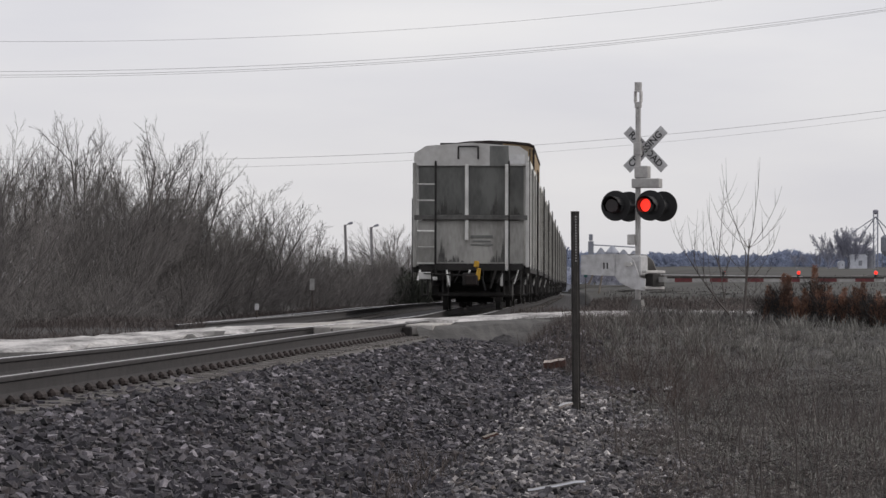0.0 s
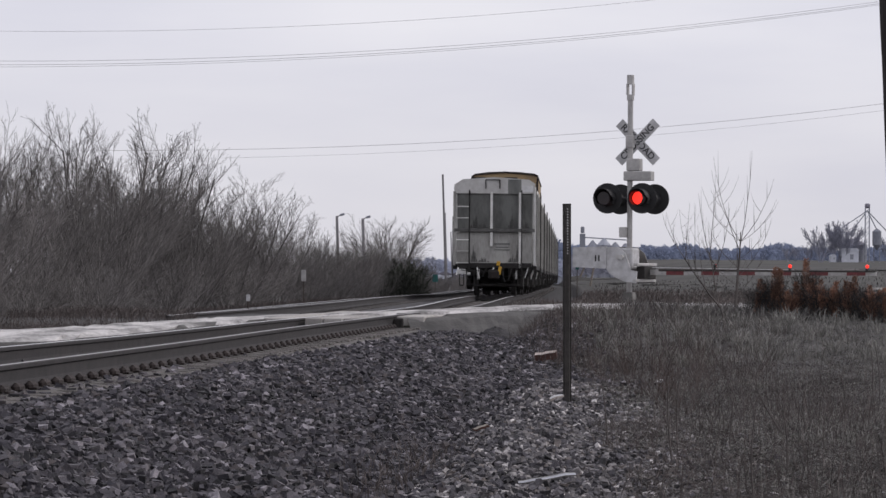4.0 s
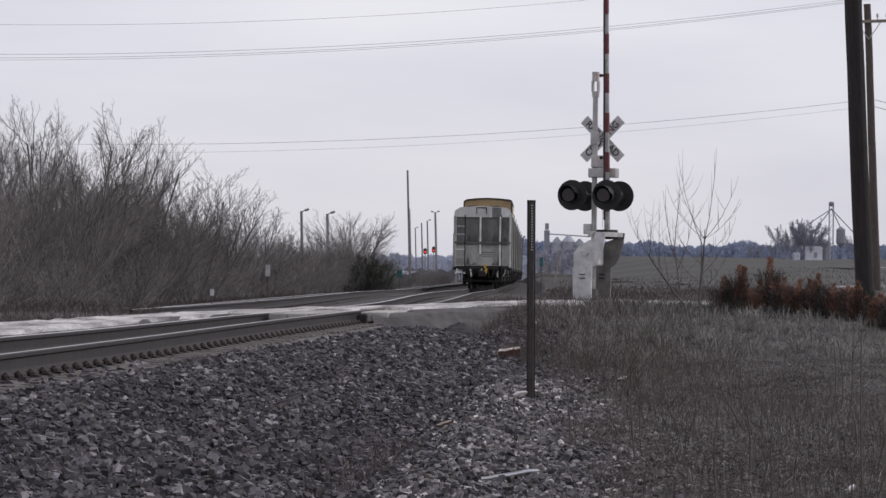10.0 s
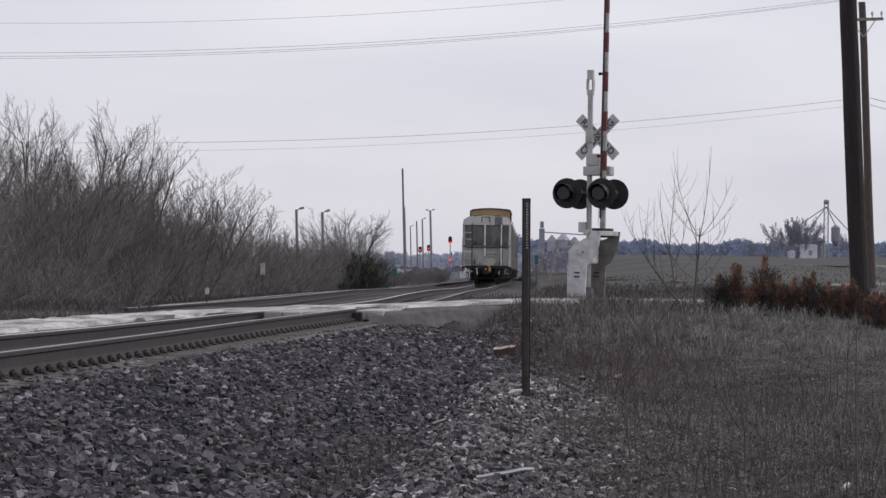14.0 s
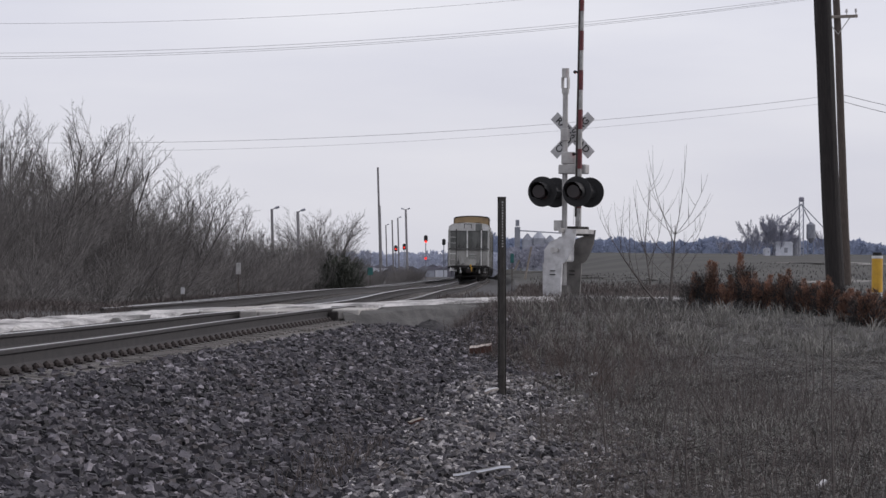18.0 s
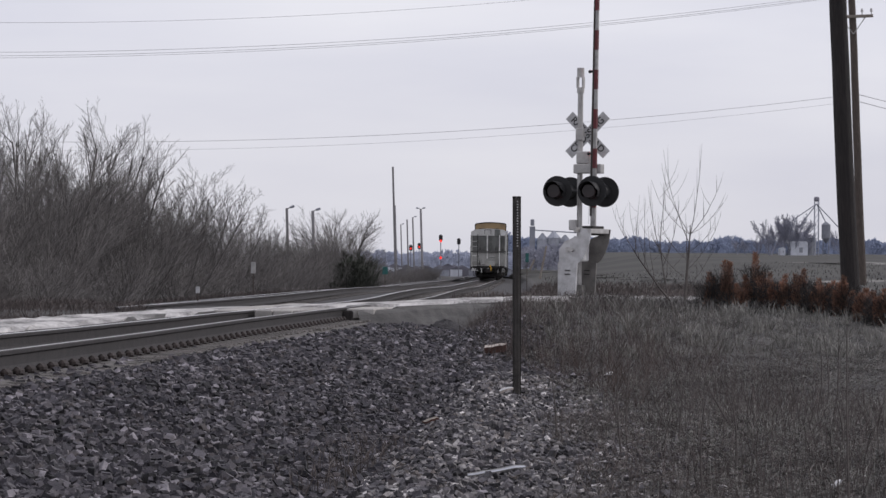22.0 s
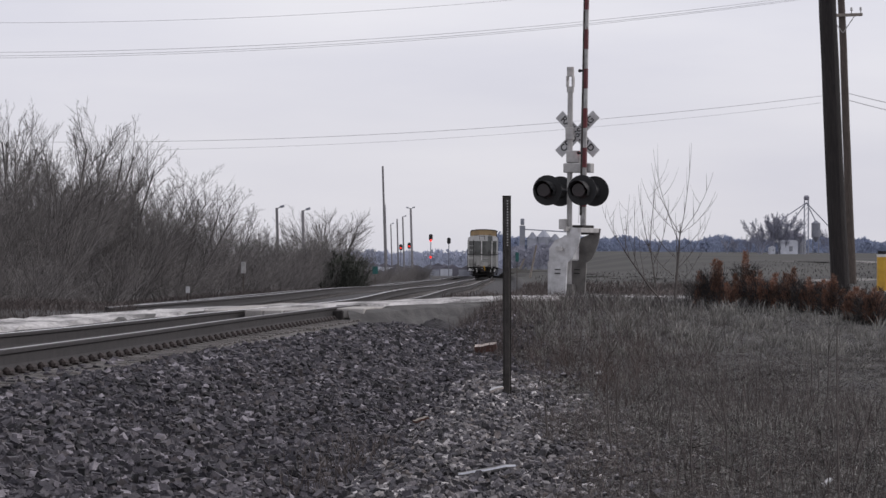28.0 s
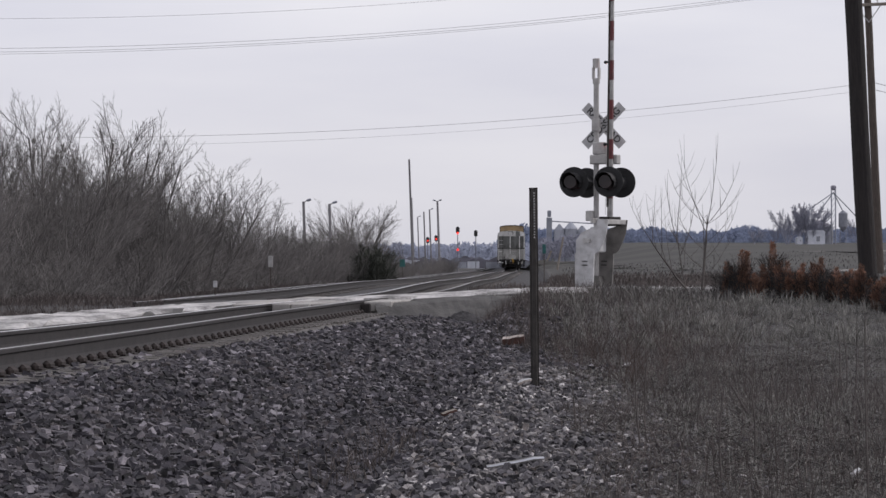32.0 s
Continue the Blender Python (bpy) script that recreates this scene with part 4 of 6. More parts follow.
def gate():
    L0, L1, zo, ya = 0.42, 5.75, -0.32, -0.12
    bm = B()
    loft(bm, [[(x, ya - w, zo - h), (x, ya + w, zo - h), (x, ya + w, zo + h), (x, ya - w, zo + h)] for x, w, h in ((L0, 0.03, 0.056), (2.6, 0.025, 0.05), (L1, 0.02, 0.042))])
    arm = part("gate_arm", bm, "arm_white", SIG, "white gate arm with red stripes")
    x = 0.9
    while x < L1 - 0.1:
        e = min(x + 0.42, L1 - 0.02)
        h = 0.058 - 0.016 * (x - L0) / (L1 - L0)
        bm = B()
        box(bm, ((x + e) / 2, ya, zo), (e - x, 0.066, 2 * h), bev=0.003)
        part("red_stripe", bm, "red_tape", arm, "red reflective band")
        x += 0.84
    # dark strip added along the arm in place of its shaded face
    bm = B()
    loft(bm, [[(x, ya - 0.036, zo + 0.022), (x, ya + 0.036, zo + 0.022), (x, ya + 0.045, zo + h), (x, ya - 0.045, zo + h)] for x, h in ((L0 + 0.3, 0.066), (L1, 0.05))])
    part("cable_channel", bm, "post_steel", arm, "dark strip added for the arm's shaded face")
    # rear plate and weight: shade of their inner side put into a darker grey
    for sy, mt in ((-0.62, "white_worn"), (0.22, "galv_dark")):
        bm = B()
        plate(bm, [(-0.28, 0.21), (0.0, 0.21), (0.17, 0.08), (0.27, -0.16), (0.31, -0.28), (0.46, -0.31), (0.44, -0.56), (0.16, -0.52), (-0.05, -0.44), (-0.20, -0.36), (-0.28, -0.26)], sy - 0.012, sy + 0.012)
        part("support_plate", bm, mt, arm, "curved counterweight plate")
        bm = B()
        plate(bm, [(-0.27, -0.25), (-0.27, 0.22), (-1.09, 0.20), (-1.09, -0.22)], sy - 0.05, sy - 0.014)
        part("counterweight", bm, mt, arm, "slab counterweight")
        for xx in (-0.52, -0.44):
            bm = B()
            box(bm, (xx, sy - 0.055, -0.03), (0.02, 0.03, 0.13))
            part("weight_bolt", bm, "car_dark", arm)
        bm = B()
        rod(bm, (0.0, sy - 0.03, 0.0), (0.0, sy + 0.03, 0.0), 0.055, seg=12)
        part("pivot_hub", bm, "galv", arm)
    bm = B()
    box(bm, (0.40, -0.2, -0.50), (0.10, 0.87, 0.06), bev=0.01)
    box(bm, (0.42, -0.2, -0.16), (0.10, 0.87, 0.06), bev=0.01)
    part("arm_clamp", bm, "galv", arm, "galvanized arm clamp")
    bm = B()
    box(bm, (0.41, -0.14, -0.33), (0.20, 0.5, 0.26), bev=0.01)
    part("clamp_block", bm, "car_dark", arm)
    lamps = []
    for x in (2.05, 3.8, 5.55):
        bm = B()
        box(bm, (x, ya, zo + 0.075), (0.05, 0.05, 0.05))
        part("lamp_foot", bm, "black", arm)
        bm = B()
        bmesh.ops.create_uvsphere(bm, u_segments=12, v_segments=8, radius=0.038)
        for f in bm.faces:
            f.material_index = 1 if f.calc_center_median().y < 0 else 0
        lm = part("arm_lamp", bm, ["black", "red_lit"], arm, "small red gate lamp")
        lm.matrix_basis = pose(x, ya, zo + 0.14, 0, 0, 180)
        lamps.append((lm, (x, ya, zo + 0.14)))
    bm = B()
    rod(bm, (0.55, ya - 0.02, zo + 0.1), (3.9, ya - 0.02, zo + 0.06), 0.006, seg=4)
    part("stay_wire", bm, "wire", arm)
    return arm, lamps


ARM, ARM_LAMPS = gate()

# times at which the lit side changes; the first lit lamp is the mid one
FLASH = [0.55, 1.25, 1.9, 2.5, 3.1, 3.75, 4.4, 5.1, 5.8, 6.4, 7.0, 7.8, 8.4, 9.0, 9.4]


def flash_rows(at, on_first):
    """Half turns of a two-sided lamp: 0 shows its lit face, 180 the dark one."""
    a = 0 if on_first else 180
    rows = [(0.0, pose(*at, 0, 0, a))]
    lit = on_first
    for k, t in enumerate(FLASH):
        if k == len(FLASH) - 1 and not lit:
            break
        for q, dt in enumerate((-0.0334, 0.0, 0.0334, 0.0667)):
            rows.append((t + dt, pose(*at, 0, 0, a + 60 * q)))
        a += 180
        lit = not lit
    rows.append((32.0, pose(*at, 0, 0, a)))
    return rows


def gate_motion():
    walk(LENS[0.42][0], flash_rows(LENS[0.42][1], True))
    walk(LENS[-0.36][0], flash_rows(LENS[-0.36][1], False))
    walk(ARM_LAMPS[1][0], flash_rows(ARM_LAMPS[1][1], True))
    walk(ARM_LAMPS[0][0], flash_rows(ARM_LAMPS[0][1], False))
    at = ARM_LAMPS[2][1]
    walk(ARM_LAMPS[2][0], [(0.0, pose(*at)), (9.4, pose(*at)), (9.4334, pose(*at, 0, 0, 60)), (9.4667, pose(*at, 0, 0, 120)), (9.5, pose(*at, 0, 0, 180)), (32.0, pose(*at, 0, 0, 180))])
    lifts = [(0, 0), (4.3, 0), (4.7, 3), (5.1, 10.5), (5.5, 19.5), (5.9, 28), (6.3, 35), (6.7, 42), (7.1, 49), (7.5, 55), (7.9, 61.3), (8.3, 66), (8.7, 73.2), (9.1, 79.8), (9.5, 86.4), (9.8, 90.3), (10.1, 91.0), (10.6, 90.2), (11.2, 89.4), (32, 89.4)]
    rows = []
    for t, a in lifts:
        b = a if a >= 89 else math.degrees(math.atan(math.tan(math.radians(a)) * 0.915))
        rows.append((t, pose(*ARM_AT, 0, 0, -10) @ pose(0, 0, 0, 0, -b, 0)))
    walk(ARM, rows)


# ---- posts, poles and wires ----
def u_post():
    t = thing("u_channel_post", "dark steel punched post standing in the ballast", "post", pose(0.871, 31.0, -0.44, 0, -0.5, 0))
    bm = B()
    prof = [(-0.04, 0.012), (-0.026, 0.012), (-0.018, -0.022), (0.018, -0.022), (0.026, 0.012), (0.04, 0.012), (0.04, 0.017), (0.022, 0.017), (0.014, -0.016), (-0.014, -0.016), (-0.022, 0.017), (-0.04, 0.017)]
    loft(bm, [[(x, y, z) for x, y in prof] for z in (-0.3, 1.83)])
    part("channel", bm, "post_steel", t)
    for k in range(17):
        bm = B()
        rod(bm, (0.006, -0.024, 1.79 - k * 0.0262), (0.006, -0.0215, 1.79 - k * 0.0262), 0.0080, seg=8)
        part("punched_hole", bm, "galv", t, "light punched hole")
    bm = B()
    box(bm, (0, 0, 1.835), (0.084, 0.045, 0.012), bev=0.004)
    part("cut_top", bm, "post_steel", t)


u_post()


def pole(name, label, base, lean, r0, r1, h, material, arms=()):
    t = thing(name, label, "utility pole", pose(*base, 0, lean, 0))
    bm = B()
    rings = []
    rng = random.Random(7)
    for k in range(13):
        f = k / 12
        r = r0 + (r1 - r0) * f
        ox, oy = rng.uniform(-0.012, 0.012), rng.uniform(-0.012, 0.012)
        rings.append([(ox + r * math.cos(2 * math.pi * i / 16), oy + r * math.sin(2 * math.pi * i / 16), -0.6 + (h + 0.6) * f) for i in range(16)])
    loft(bm, rings)
    part("pole_shaft", bm, material, t)
    for z, half in arms:
        bm = B()
        box(bm, (0.0, -0.16, z), (2 * half, 0.1, 0.12), bev=0.01)
        arm = part("crossarm", bm, "pole_grey", t)
        for sx in (-1, -0.5, 0.5, 1):
            bm = B()
            rod(bm, (sx * half * 0.92, -0.16, z + 0.06), (sx * half * 0.92, -0.16, z + 0.16), 0.02, seg=6)
            rod(bm, (sx * half * 0.92, -0.16, z + 0.16), (sx * half * 0.92, -0.16, z + 0.30), 0.055, 0.035, seg=8)
            part("insulator", bm, "galv", arm)
        bm = B()
        rod(bm, (-half * 0.6, -0.16, z - 0.06), (0, -0.16, z - 0.7), 0.02, seg=5)
        rod(bm, (half * 0.6, -0.16, z - 0.06), (0, -0.16, z - 0.7), 0.02, seg=5)
        part("arm_brace", bm, "galv", arm)
    return t


pole("utility_pole", "dark creosoted leaning wooden utility pole", (7.42, 57.0, -0.1), -2.9, 0.165, 0.145, 9.5, "pole_wood")
pole("utility_pole", "weathered grey wooden pole with a crossarm", (17.35, 130.0, 0.0), -2.6, 0.17, 0.14, 11.6, "pole_brown", ((10.9, 0.8),))


def wire(name, label, a, b, sag, r=0.014):
    """A wire that hangs in a shallow curve."""
    a, b = Vector(a), Vector(b)
    bm = B()
    n = 40
    rings = []
    for k in range(n + 1):
        f = k / n
        p = a.lerp(b, f)
        p.z -= 4 * sag * f * (1 - f)
        rings.append([(p.x, p.y + r * math.cos(q), p.z + r * math.sin(q)) for q in (0.5, 2.6, 4.7)])
    loft(bm, rings)
    ob = part(name, bm, "wire")
    tagged(ob, label, "wire", "overhead wires")


# ends off to both sides
def wires():
    y = 80.0

    def at(px, py, yy=None):
        q = (yy or y) / 5798.0
        return ((px - 784) * q, yy or y, 0.70 - (py - 463.5) * q)
    for dy, r in ((-2, 0.0055), (3, 0.0055), (6, 0.0045)):
        wire("overhead_wire", "thin grey overhead wire", at(-900, 62 + dy * 1.6), at(2400, -195 + dy * 0.4), 1.68, r)
    wire("overhead_wire", "thin grey overhead wire", at(-900, -5), at(2400, -261), 1.88, 0.0045)
    wire("overhead_wire", "thin grey telephone wire", at(-700, 215, 130), at(1545, 146, 130), 1.30, 0.009)
    wire("overhead_wire", "thin grey telephone wire", at(-700, 232, 130), at(1545, 158, 130), 1.30, 0.0055)
    wire("overhead_wire", "thin grey telephone wire", at(1545, 146, 130), at(2600, 130, 130), 1.6, 0.015)
    wire("overhead_wire", "thin grey telephone wire", at(1545, 158, 130), at(2600, 142, 130), 1.7, 0.015)


wires()


# ---- scraps and markers ----
def marker_post():
    t = thing("marker_post", "yellow plastic cable marker post with white foot", "marker post", pose(8.55, 60.0, 0.0))
    for name, z0, z1, r, m in (("sleeve", 0.36, 0.98, 0.10, "yellow"), ("foot_tube", -0.3, 0.36, 0.098, "white"), ("rim", 0.98, 1.03, 0.104, "white"), ("cap", 1.03, 1.09, 0.085, "black")):
        bm = B()
        rod(bm, (0, 0, z0), (0, 0, z1), r, seg=18)
        part(name, bm, m, t)


marker_post()


def scraps():
    for name, label, p, rz, s, m in (
            ("brick_fragment", "broken pale and red brick lying in the ballast", (0.94, 43.4), -8, (0.29, 0.14, 0.10), ["scrap", "scrap_red"]),
            ("wood_scrap", "pale splintered wood scrap beside the post", (0.76, 30.6), 20, (0.13, 0.06, 0.02), ["white_worn", "scrap"]),
            ("plastic_scrap", "small white scrap lying in dry weeds", (2.13, 38.0), 10, (0.10, 0.05, 0.03), ["white", "white_worn"]),
            ("plastic_scrap", "small crumpled white scrap in dry grass", (2.37, 18.8), 25, (0.06, 0.04, 0.015), ["white", "white_worn"]),
            ("board_scrap", "tan weathered board end on the stones", (0.05, 27.5), 30, (0.14, 0.05, 0.02), ["pole_grey", "scrap_red"]),
            ("bent_sheet", "pale bent metal strip on the ground", (0.42, 19.7), 4, (0.38, 0.10, 0.008), ["sheet", "galv_dark"])):
        z = gz(*p)
        bm = B()
        rng = random.Random(sum(map(ord, name)))
        n = 6
        rings = []
        for k in range(n + 1):
            f = k / n - 0.5
            w = s[1] * (1 - 0.5 * abs(f) ** 1.5) * rng.uniform(0.8, 1.1)
            zz = (0.012 if name == "bent_sheet" else 0.012) * math.sin(3 * f) + rng.uniform(-0.006, 0.006)
            rings.append([(f * s[0], -w / 2, zz), (f * s[0], w / 2, zz + 0.01), (f * s[0], w / 2, zz + s[2]), (f * s[0], -w / 2, zz + s[2] * 0.9)])
        loft(bm, rings)
        # up faces paler: brick's own tones, but painted light on sheet and plastic
        for f in bm.faces:
            f.material_index = 0 if f.normal.z > 0.5 else 1
        ob = part(name, bm, m)
        ob.matrix_world = pose(p[0], p[1], z + 0.06, 10 if name == "brick_fragment" else 6, -5, rz)
        tagged(ob, label, "debris")


scraps()


def dirt_heap():
    """A low dark heap of spilled earth at the foot of the road bank."""
    rng = random.Random(5)
    bm = B()
    rings = []
    for k in range(10):
        f = k / 9
        w = (1 - f) ** 0.7
        rings.append([((0.42 * w * math.cos(a) - 0.10 * f) * rng.uniform(0.9, 1.08), 0.4 * w * math.sin(a) * rng.uniform(0.9, 1.08), 0.20 * f + 0.02 * rng.uniform(-1, 1) - 0.02) for a in [6.283 * q / 22 for q in range(22)]])
    loft(bm, rings)
    for f in bm.faces:
        f.smooth = True
    ob = part("dirt_heap", bm, "ballast_bed")
    ob.matrix_world = pose(0.42, 54.9, gz(0.42, 54.9) + 0.02, 0, 0, 0)
    tagged(ob, "low dark heap of spilled earth beside the crossing", "dirt heap")


dirt_heap()


# ---- distance: field farm, woods, yard lights, signals ----
def px(u, v, y):
    """The point y metres off that lies that far across and down in the opening view's angles."""
    q = y / 5798.0
    return Vector(((u - 784) * q, y, 0.70 - (v - 463.5) * q))


def clump_cloud(name, label, spots, material, seed, kind="stuff", category="woods"):
    """Bare crowns as clusters of many small tilted flakes."""
    rng = np.random.default_rng(seed)
    vs, fs = [], []
    for (x, y, z, r, h, n) in spots:
        n = int(n)
        a, q, zz = rng.uniform(0, 6.283, n), rng.uniform(size=n) ** 0.5, rng.uniform(size=n) ** 0.8
        rr = r * q * (1 - 0.75 * np.maximum(0, zz - 0.45) / 0.55) ** 0.7
        c = np.stack([x + rr * np.cos(a), y + rr * np.sin(a) * 0.6, z + h * zz], 1)
        d = rng.normal(size=(n, 4, 3)) * (r * rng.uniform(0.05, 0.13, n))[:, None, None] * np.array([1, 0.5, 1.3])
        b = len(vs) + 4 * np.arange(n)[:, None, None] + np.array([(0, 1, 2), (0, 2, 3), (0, 1, 3)])
        vs += (c[:, None, :] + d).reshape(-1, 3).tolist()
        fs += b.reshape(-1, 3).tolist()
    ob = raw(name, vs, fs, material)
    return tagged(ob, label, category, kind=kind)


def woods():
    rng = random.Random(11)
    spots = []
    for k in range(230):
        u = 900 + k * 4.0
        y = rng.uniform(1350, 1600)
        p = px(u, 432, y)
        h = rng.uniform(5.2, 7.4) * (1 + 0.14 * math.sin(k * 0.13) + 0.10 * math.sin(k * 0.31))
        spots.append((p.x, y, p.z - 1.0, rng.uniform(3, 5.5), h, 190))
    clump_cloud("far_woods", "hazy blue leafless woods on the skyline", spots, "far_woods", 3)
    spots = []
    for k in range(160):
        u = 600 + k * 2.4
        y = rng.uniform(1250, 1500)
        p = px(u, 462, y)
        spots.append((p.x, y, p.z - 1, rng.uniform(3, 5), rng.uniform(5.5, 8.0), 170))
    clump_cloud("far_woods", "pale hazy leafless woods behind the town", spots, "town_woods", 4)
    spots = []
    for k in range(16):
        p = px(955 + k * 6.0, 452, 560)
        spots.append((p.x, 560 + rng.uniform(-20, 20), p.z - 0.5, rng.uniform(1.2, 2.0), rng.uniform(2.5, 4.2), 260))
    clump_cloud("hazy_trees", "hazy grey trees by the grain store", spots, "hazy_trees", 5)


woods()


def grain_store():
    """Farm grain leg with spouts, bins and a white shed, on the far field."""
    y = 880
    q = y / 5798.0
    b = px(1475, 430, y)
    t = thing("grain_elevator", "hazy grain elevator leg with spouts", "grain elevator", Matrix.Translation(b))
    h = (430 - 336) * q
    bm = B()
    for dx in (-0.55, 0.55):
        for dy in (-0.55, 0.55):
            rod(bm, (dx, dy, -1), (dx, dy, h), 0.11, seg=5)
    for k in range(9):
        z = h * k / 9
        rod(bm, (-0.55, -0.55, z), (0.55, -0.55, z + h / 9), 0.07, seg=4)
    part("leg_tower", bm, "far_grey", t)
    bm = B()
    box(bm, (0, 0, h + 0.5), (1.4, 1.4, 1.3), bev=0.3)
    part("head_house", bm, "far_roof", t)
    for dx, dz in ((-44, 72), (-26, 66), (38, 60), (22, 55)):
        bm = B()
        rod(bm, (0, 0, h - 0.8), (dx * q * 1.25, 0, dz * q - 3.2), 0.15, seg=5)
        part("spout", bm, "far_grey", t)
    b2 = px(1492, 428, y)
    t2 = thing("grain_bin", "hazy metal hopper grain bin", "grain bin", Matrix.Translation(b2))
    bm = B()
    rod(bm, (0, 0, 4.0), (0, 0, 7.6), 1.2, seg=16)
    rod(bm, (0, 0, 7.6), (0, 0, 8.4), 1.25, 0.2, seg=16)
    rod(bm, (0, 0, 2.6), (0, 0, 4.0), 0.2, 1.2, seg=16)
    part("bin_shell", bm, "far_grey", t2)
    for a in range(4):
        bm = B()
        c, s_ = math.cos(a * 1.571 + 0.7), math.sin(a * 1.571 + 0.7)
        rod(bm, (c * 1.1, s_ * 1.1, -0.8), (c * 1.1, s_ * 1.1, 4.2), 0.1, seg=5)
        part("bin_leg", bm, "far_grey", t2)
    t3 = thing("grain_bin", "hazy wide round metal grain bin", "grain bin", Matrix.Translation(px(1450, 428, y + 10)))
    bm = B()
    rod(bm, (0, 0, -0.8), (0, 0, 27 * q), 25 * q, seg=28)
    part("bin_shell", bm, "far_grey", t3)
    bm = B()
    rod(bm, (0, 0, 27 * q), (0, 0, 38 * q), 25.5 * q, 3 * q, seg=28)
    part("bin_roof", bm, "far_roof", t3)
    for u, w, hh, roof, m in ((1443, 30, 16, 4, "far_white"), (1414, 9, 6, 3, "far_white")):
        p = px(u, 428, y - 4)
        tt = thing("farm_shed", "hazy pale farm shed on the field's far side", "shed", Matrix.Translation(p), "farm sheds")
        ww, h2 = w * q, hh * q
        bm = B()
        box(bm, (0, 0, h2 / 2 - 0.4), (ww, 5, h2 + 0.8))
        part("wall", bm, m, tt)
        bm = B()
        plate(bm, [(-ww / 2 - 0.2, h2), (ww / 2 + 0.2, h2), (ww / 2 - 0.5, h2 + roof * q), (-ww / 2 + 0.5, h2 + roof * q)], -2.7, 2.7)
        part("roof", bm, "far_white" if m == "far_white" else "far_roof", tt)
        bm = B()
        box(bm, (ww * 0.1, -2.55, h2 * 0.3), (ww * 0.2, 0.06, h2 * 0.55))
        part("door", bm, "far_grey", tt)


grain_store()


def town_store():
    """Hazy bins and tower behind the crossing signal."""
    y = 600
    q = y / 5798.0
    t = thing("grain_tower", "hazy grey grain tower above the bins", "grain tower", Matrix.Translation(px(972, 455, y)))
    bm = B()
    box(bm, (0, 0, 3.2), (1.0, 1.0, 8.0), bev=0.05)
    part("tower_shaft", bm, "far_grey", t)
    bm = B()
    box(bm, (0, 0, 7.9), (0.7, 0.8, 1.2), bev=0.1)
    part("tower_head", bm, "far_grey", t)
    for u, top, w in ((990, 397, 20), (1010, 393, 24), (1030, 400, 22), (1048, 402, 22)):
        p = px(u, 455, y)
        tt = thing("storage_bin", "hazy grey round storage bin", "grain bin", Matrix.Translation(p), "storage bins")
        h, r = (455 - top) * q, w * q / 2
        bm = B()
        rod(bm, (0, 0, -0.8), (0, 0, h * 0.8), r, seg=16)
        part("bin_shell", bm, "far_grey", tt)
        bm = B()
        rod(bm, (0, 0, h * 0.8), (0, 0, h), r * 1.04, r * 0.15, seg=16)
        part("bin_roof", bm, "far_grey", tt)
    bm = B()
    rod(bm, px(976, 392, y), px(1050, 396, y), 0.12, seg=5)
    ob = part("conveyor", bm, "far_grey")
    tagged(ob, "hazy overhead grain conveyor", "conveyor")


town_store()


def lamp_pole(u, v, y, heads, r=0.11, base=470, name="yard_lamp", label="tall pale yard lamp pole"):
    top = px(u, v, y)
    h = top.z - (0.7 - (base - 463.5) * y / 5798.0)
    t = thing(name, label, "lamp post", pose(top.x + h * 0.035, y, top.z - h, 0, -2.0, 0), "yard lamps")
    bm = B()
    rod(bm, (0, 0, -0.8), (0, 0, h), r * 1.3, r, seg=8)
    part("lamp_pole", bm, "far_pole", t)
    for sx in heads:
        bm = B()
        rod(bm, (0, 0, h - 0.1), (sx * 0.34, 0, h + 0.12), 0.04, seg=5)
        part("lamp_arm", bm, "far_pole", t)
        bm = B()
        box(bm, (sx * 0.42, 0, h + 0.1), (0.36, 0.25, 0.18), (0, -sx * 15, 0), 0.04)
        part("lamp_head", bm, "far_grey", t)


for args in ((724, 282, 350, (), 0.10), (774, 356, 430, (-1, 1), 0.13), (760, 371, 520, (1,), 0.11), (750, 375, 540, (), 0.11), (739, 384, 600, (1,), 0.10),
             (537, 357, 250, (1,), 0.10), (583, 361, 250, (1,), 0.11), (729, 350, 700, (), 0.08)):
    lamp_pole(*args)


def rail_signal(u, v, y, foot, lit, r=0.18):
    top = px(u, v, y)
    q = y / 5798.0
    h = (foot - v) * q
    t = thing("rail_signal", "dark railway signal with red light" if lit else "dark railway signal post", "rail signal", Matrix.Translation((top.x, y, top.z - h)), "rail signals")
    bm = B()
    rod(bm, (0, 0, -1.0), (0, 0, h), 0.07, seg=6)
    part("signal_mast", bm, "far_grey", t)
    bm = B()
    box(bm, (0, 0, h - 0.1), (0.5, 0.3, 0.9), bev=0.15)
    part("signal_head", bm, "black", t)
    if lit:
        for dz in lit:
            bm = B()
            rod(bm, (0, -0.3, h - dz), (0, -0.22, h - dz), r, seg=14)
            part("signal_lamp", bm, "red_lit", t, "red lit signal lamp")


rail_signal(810, 406, 430, 470, (0.5, 2.7), 0.16)
rail_signal(842, 412, 450, 470, ())
rail_signal(757, 424, 470, 470, (0.2,), 0.12)
rail_signal(772, 421, 470, 470, (0.2,), 0.12)


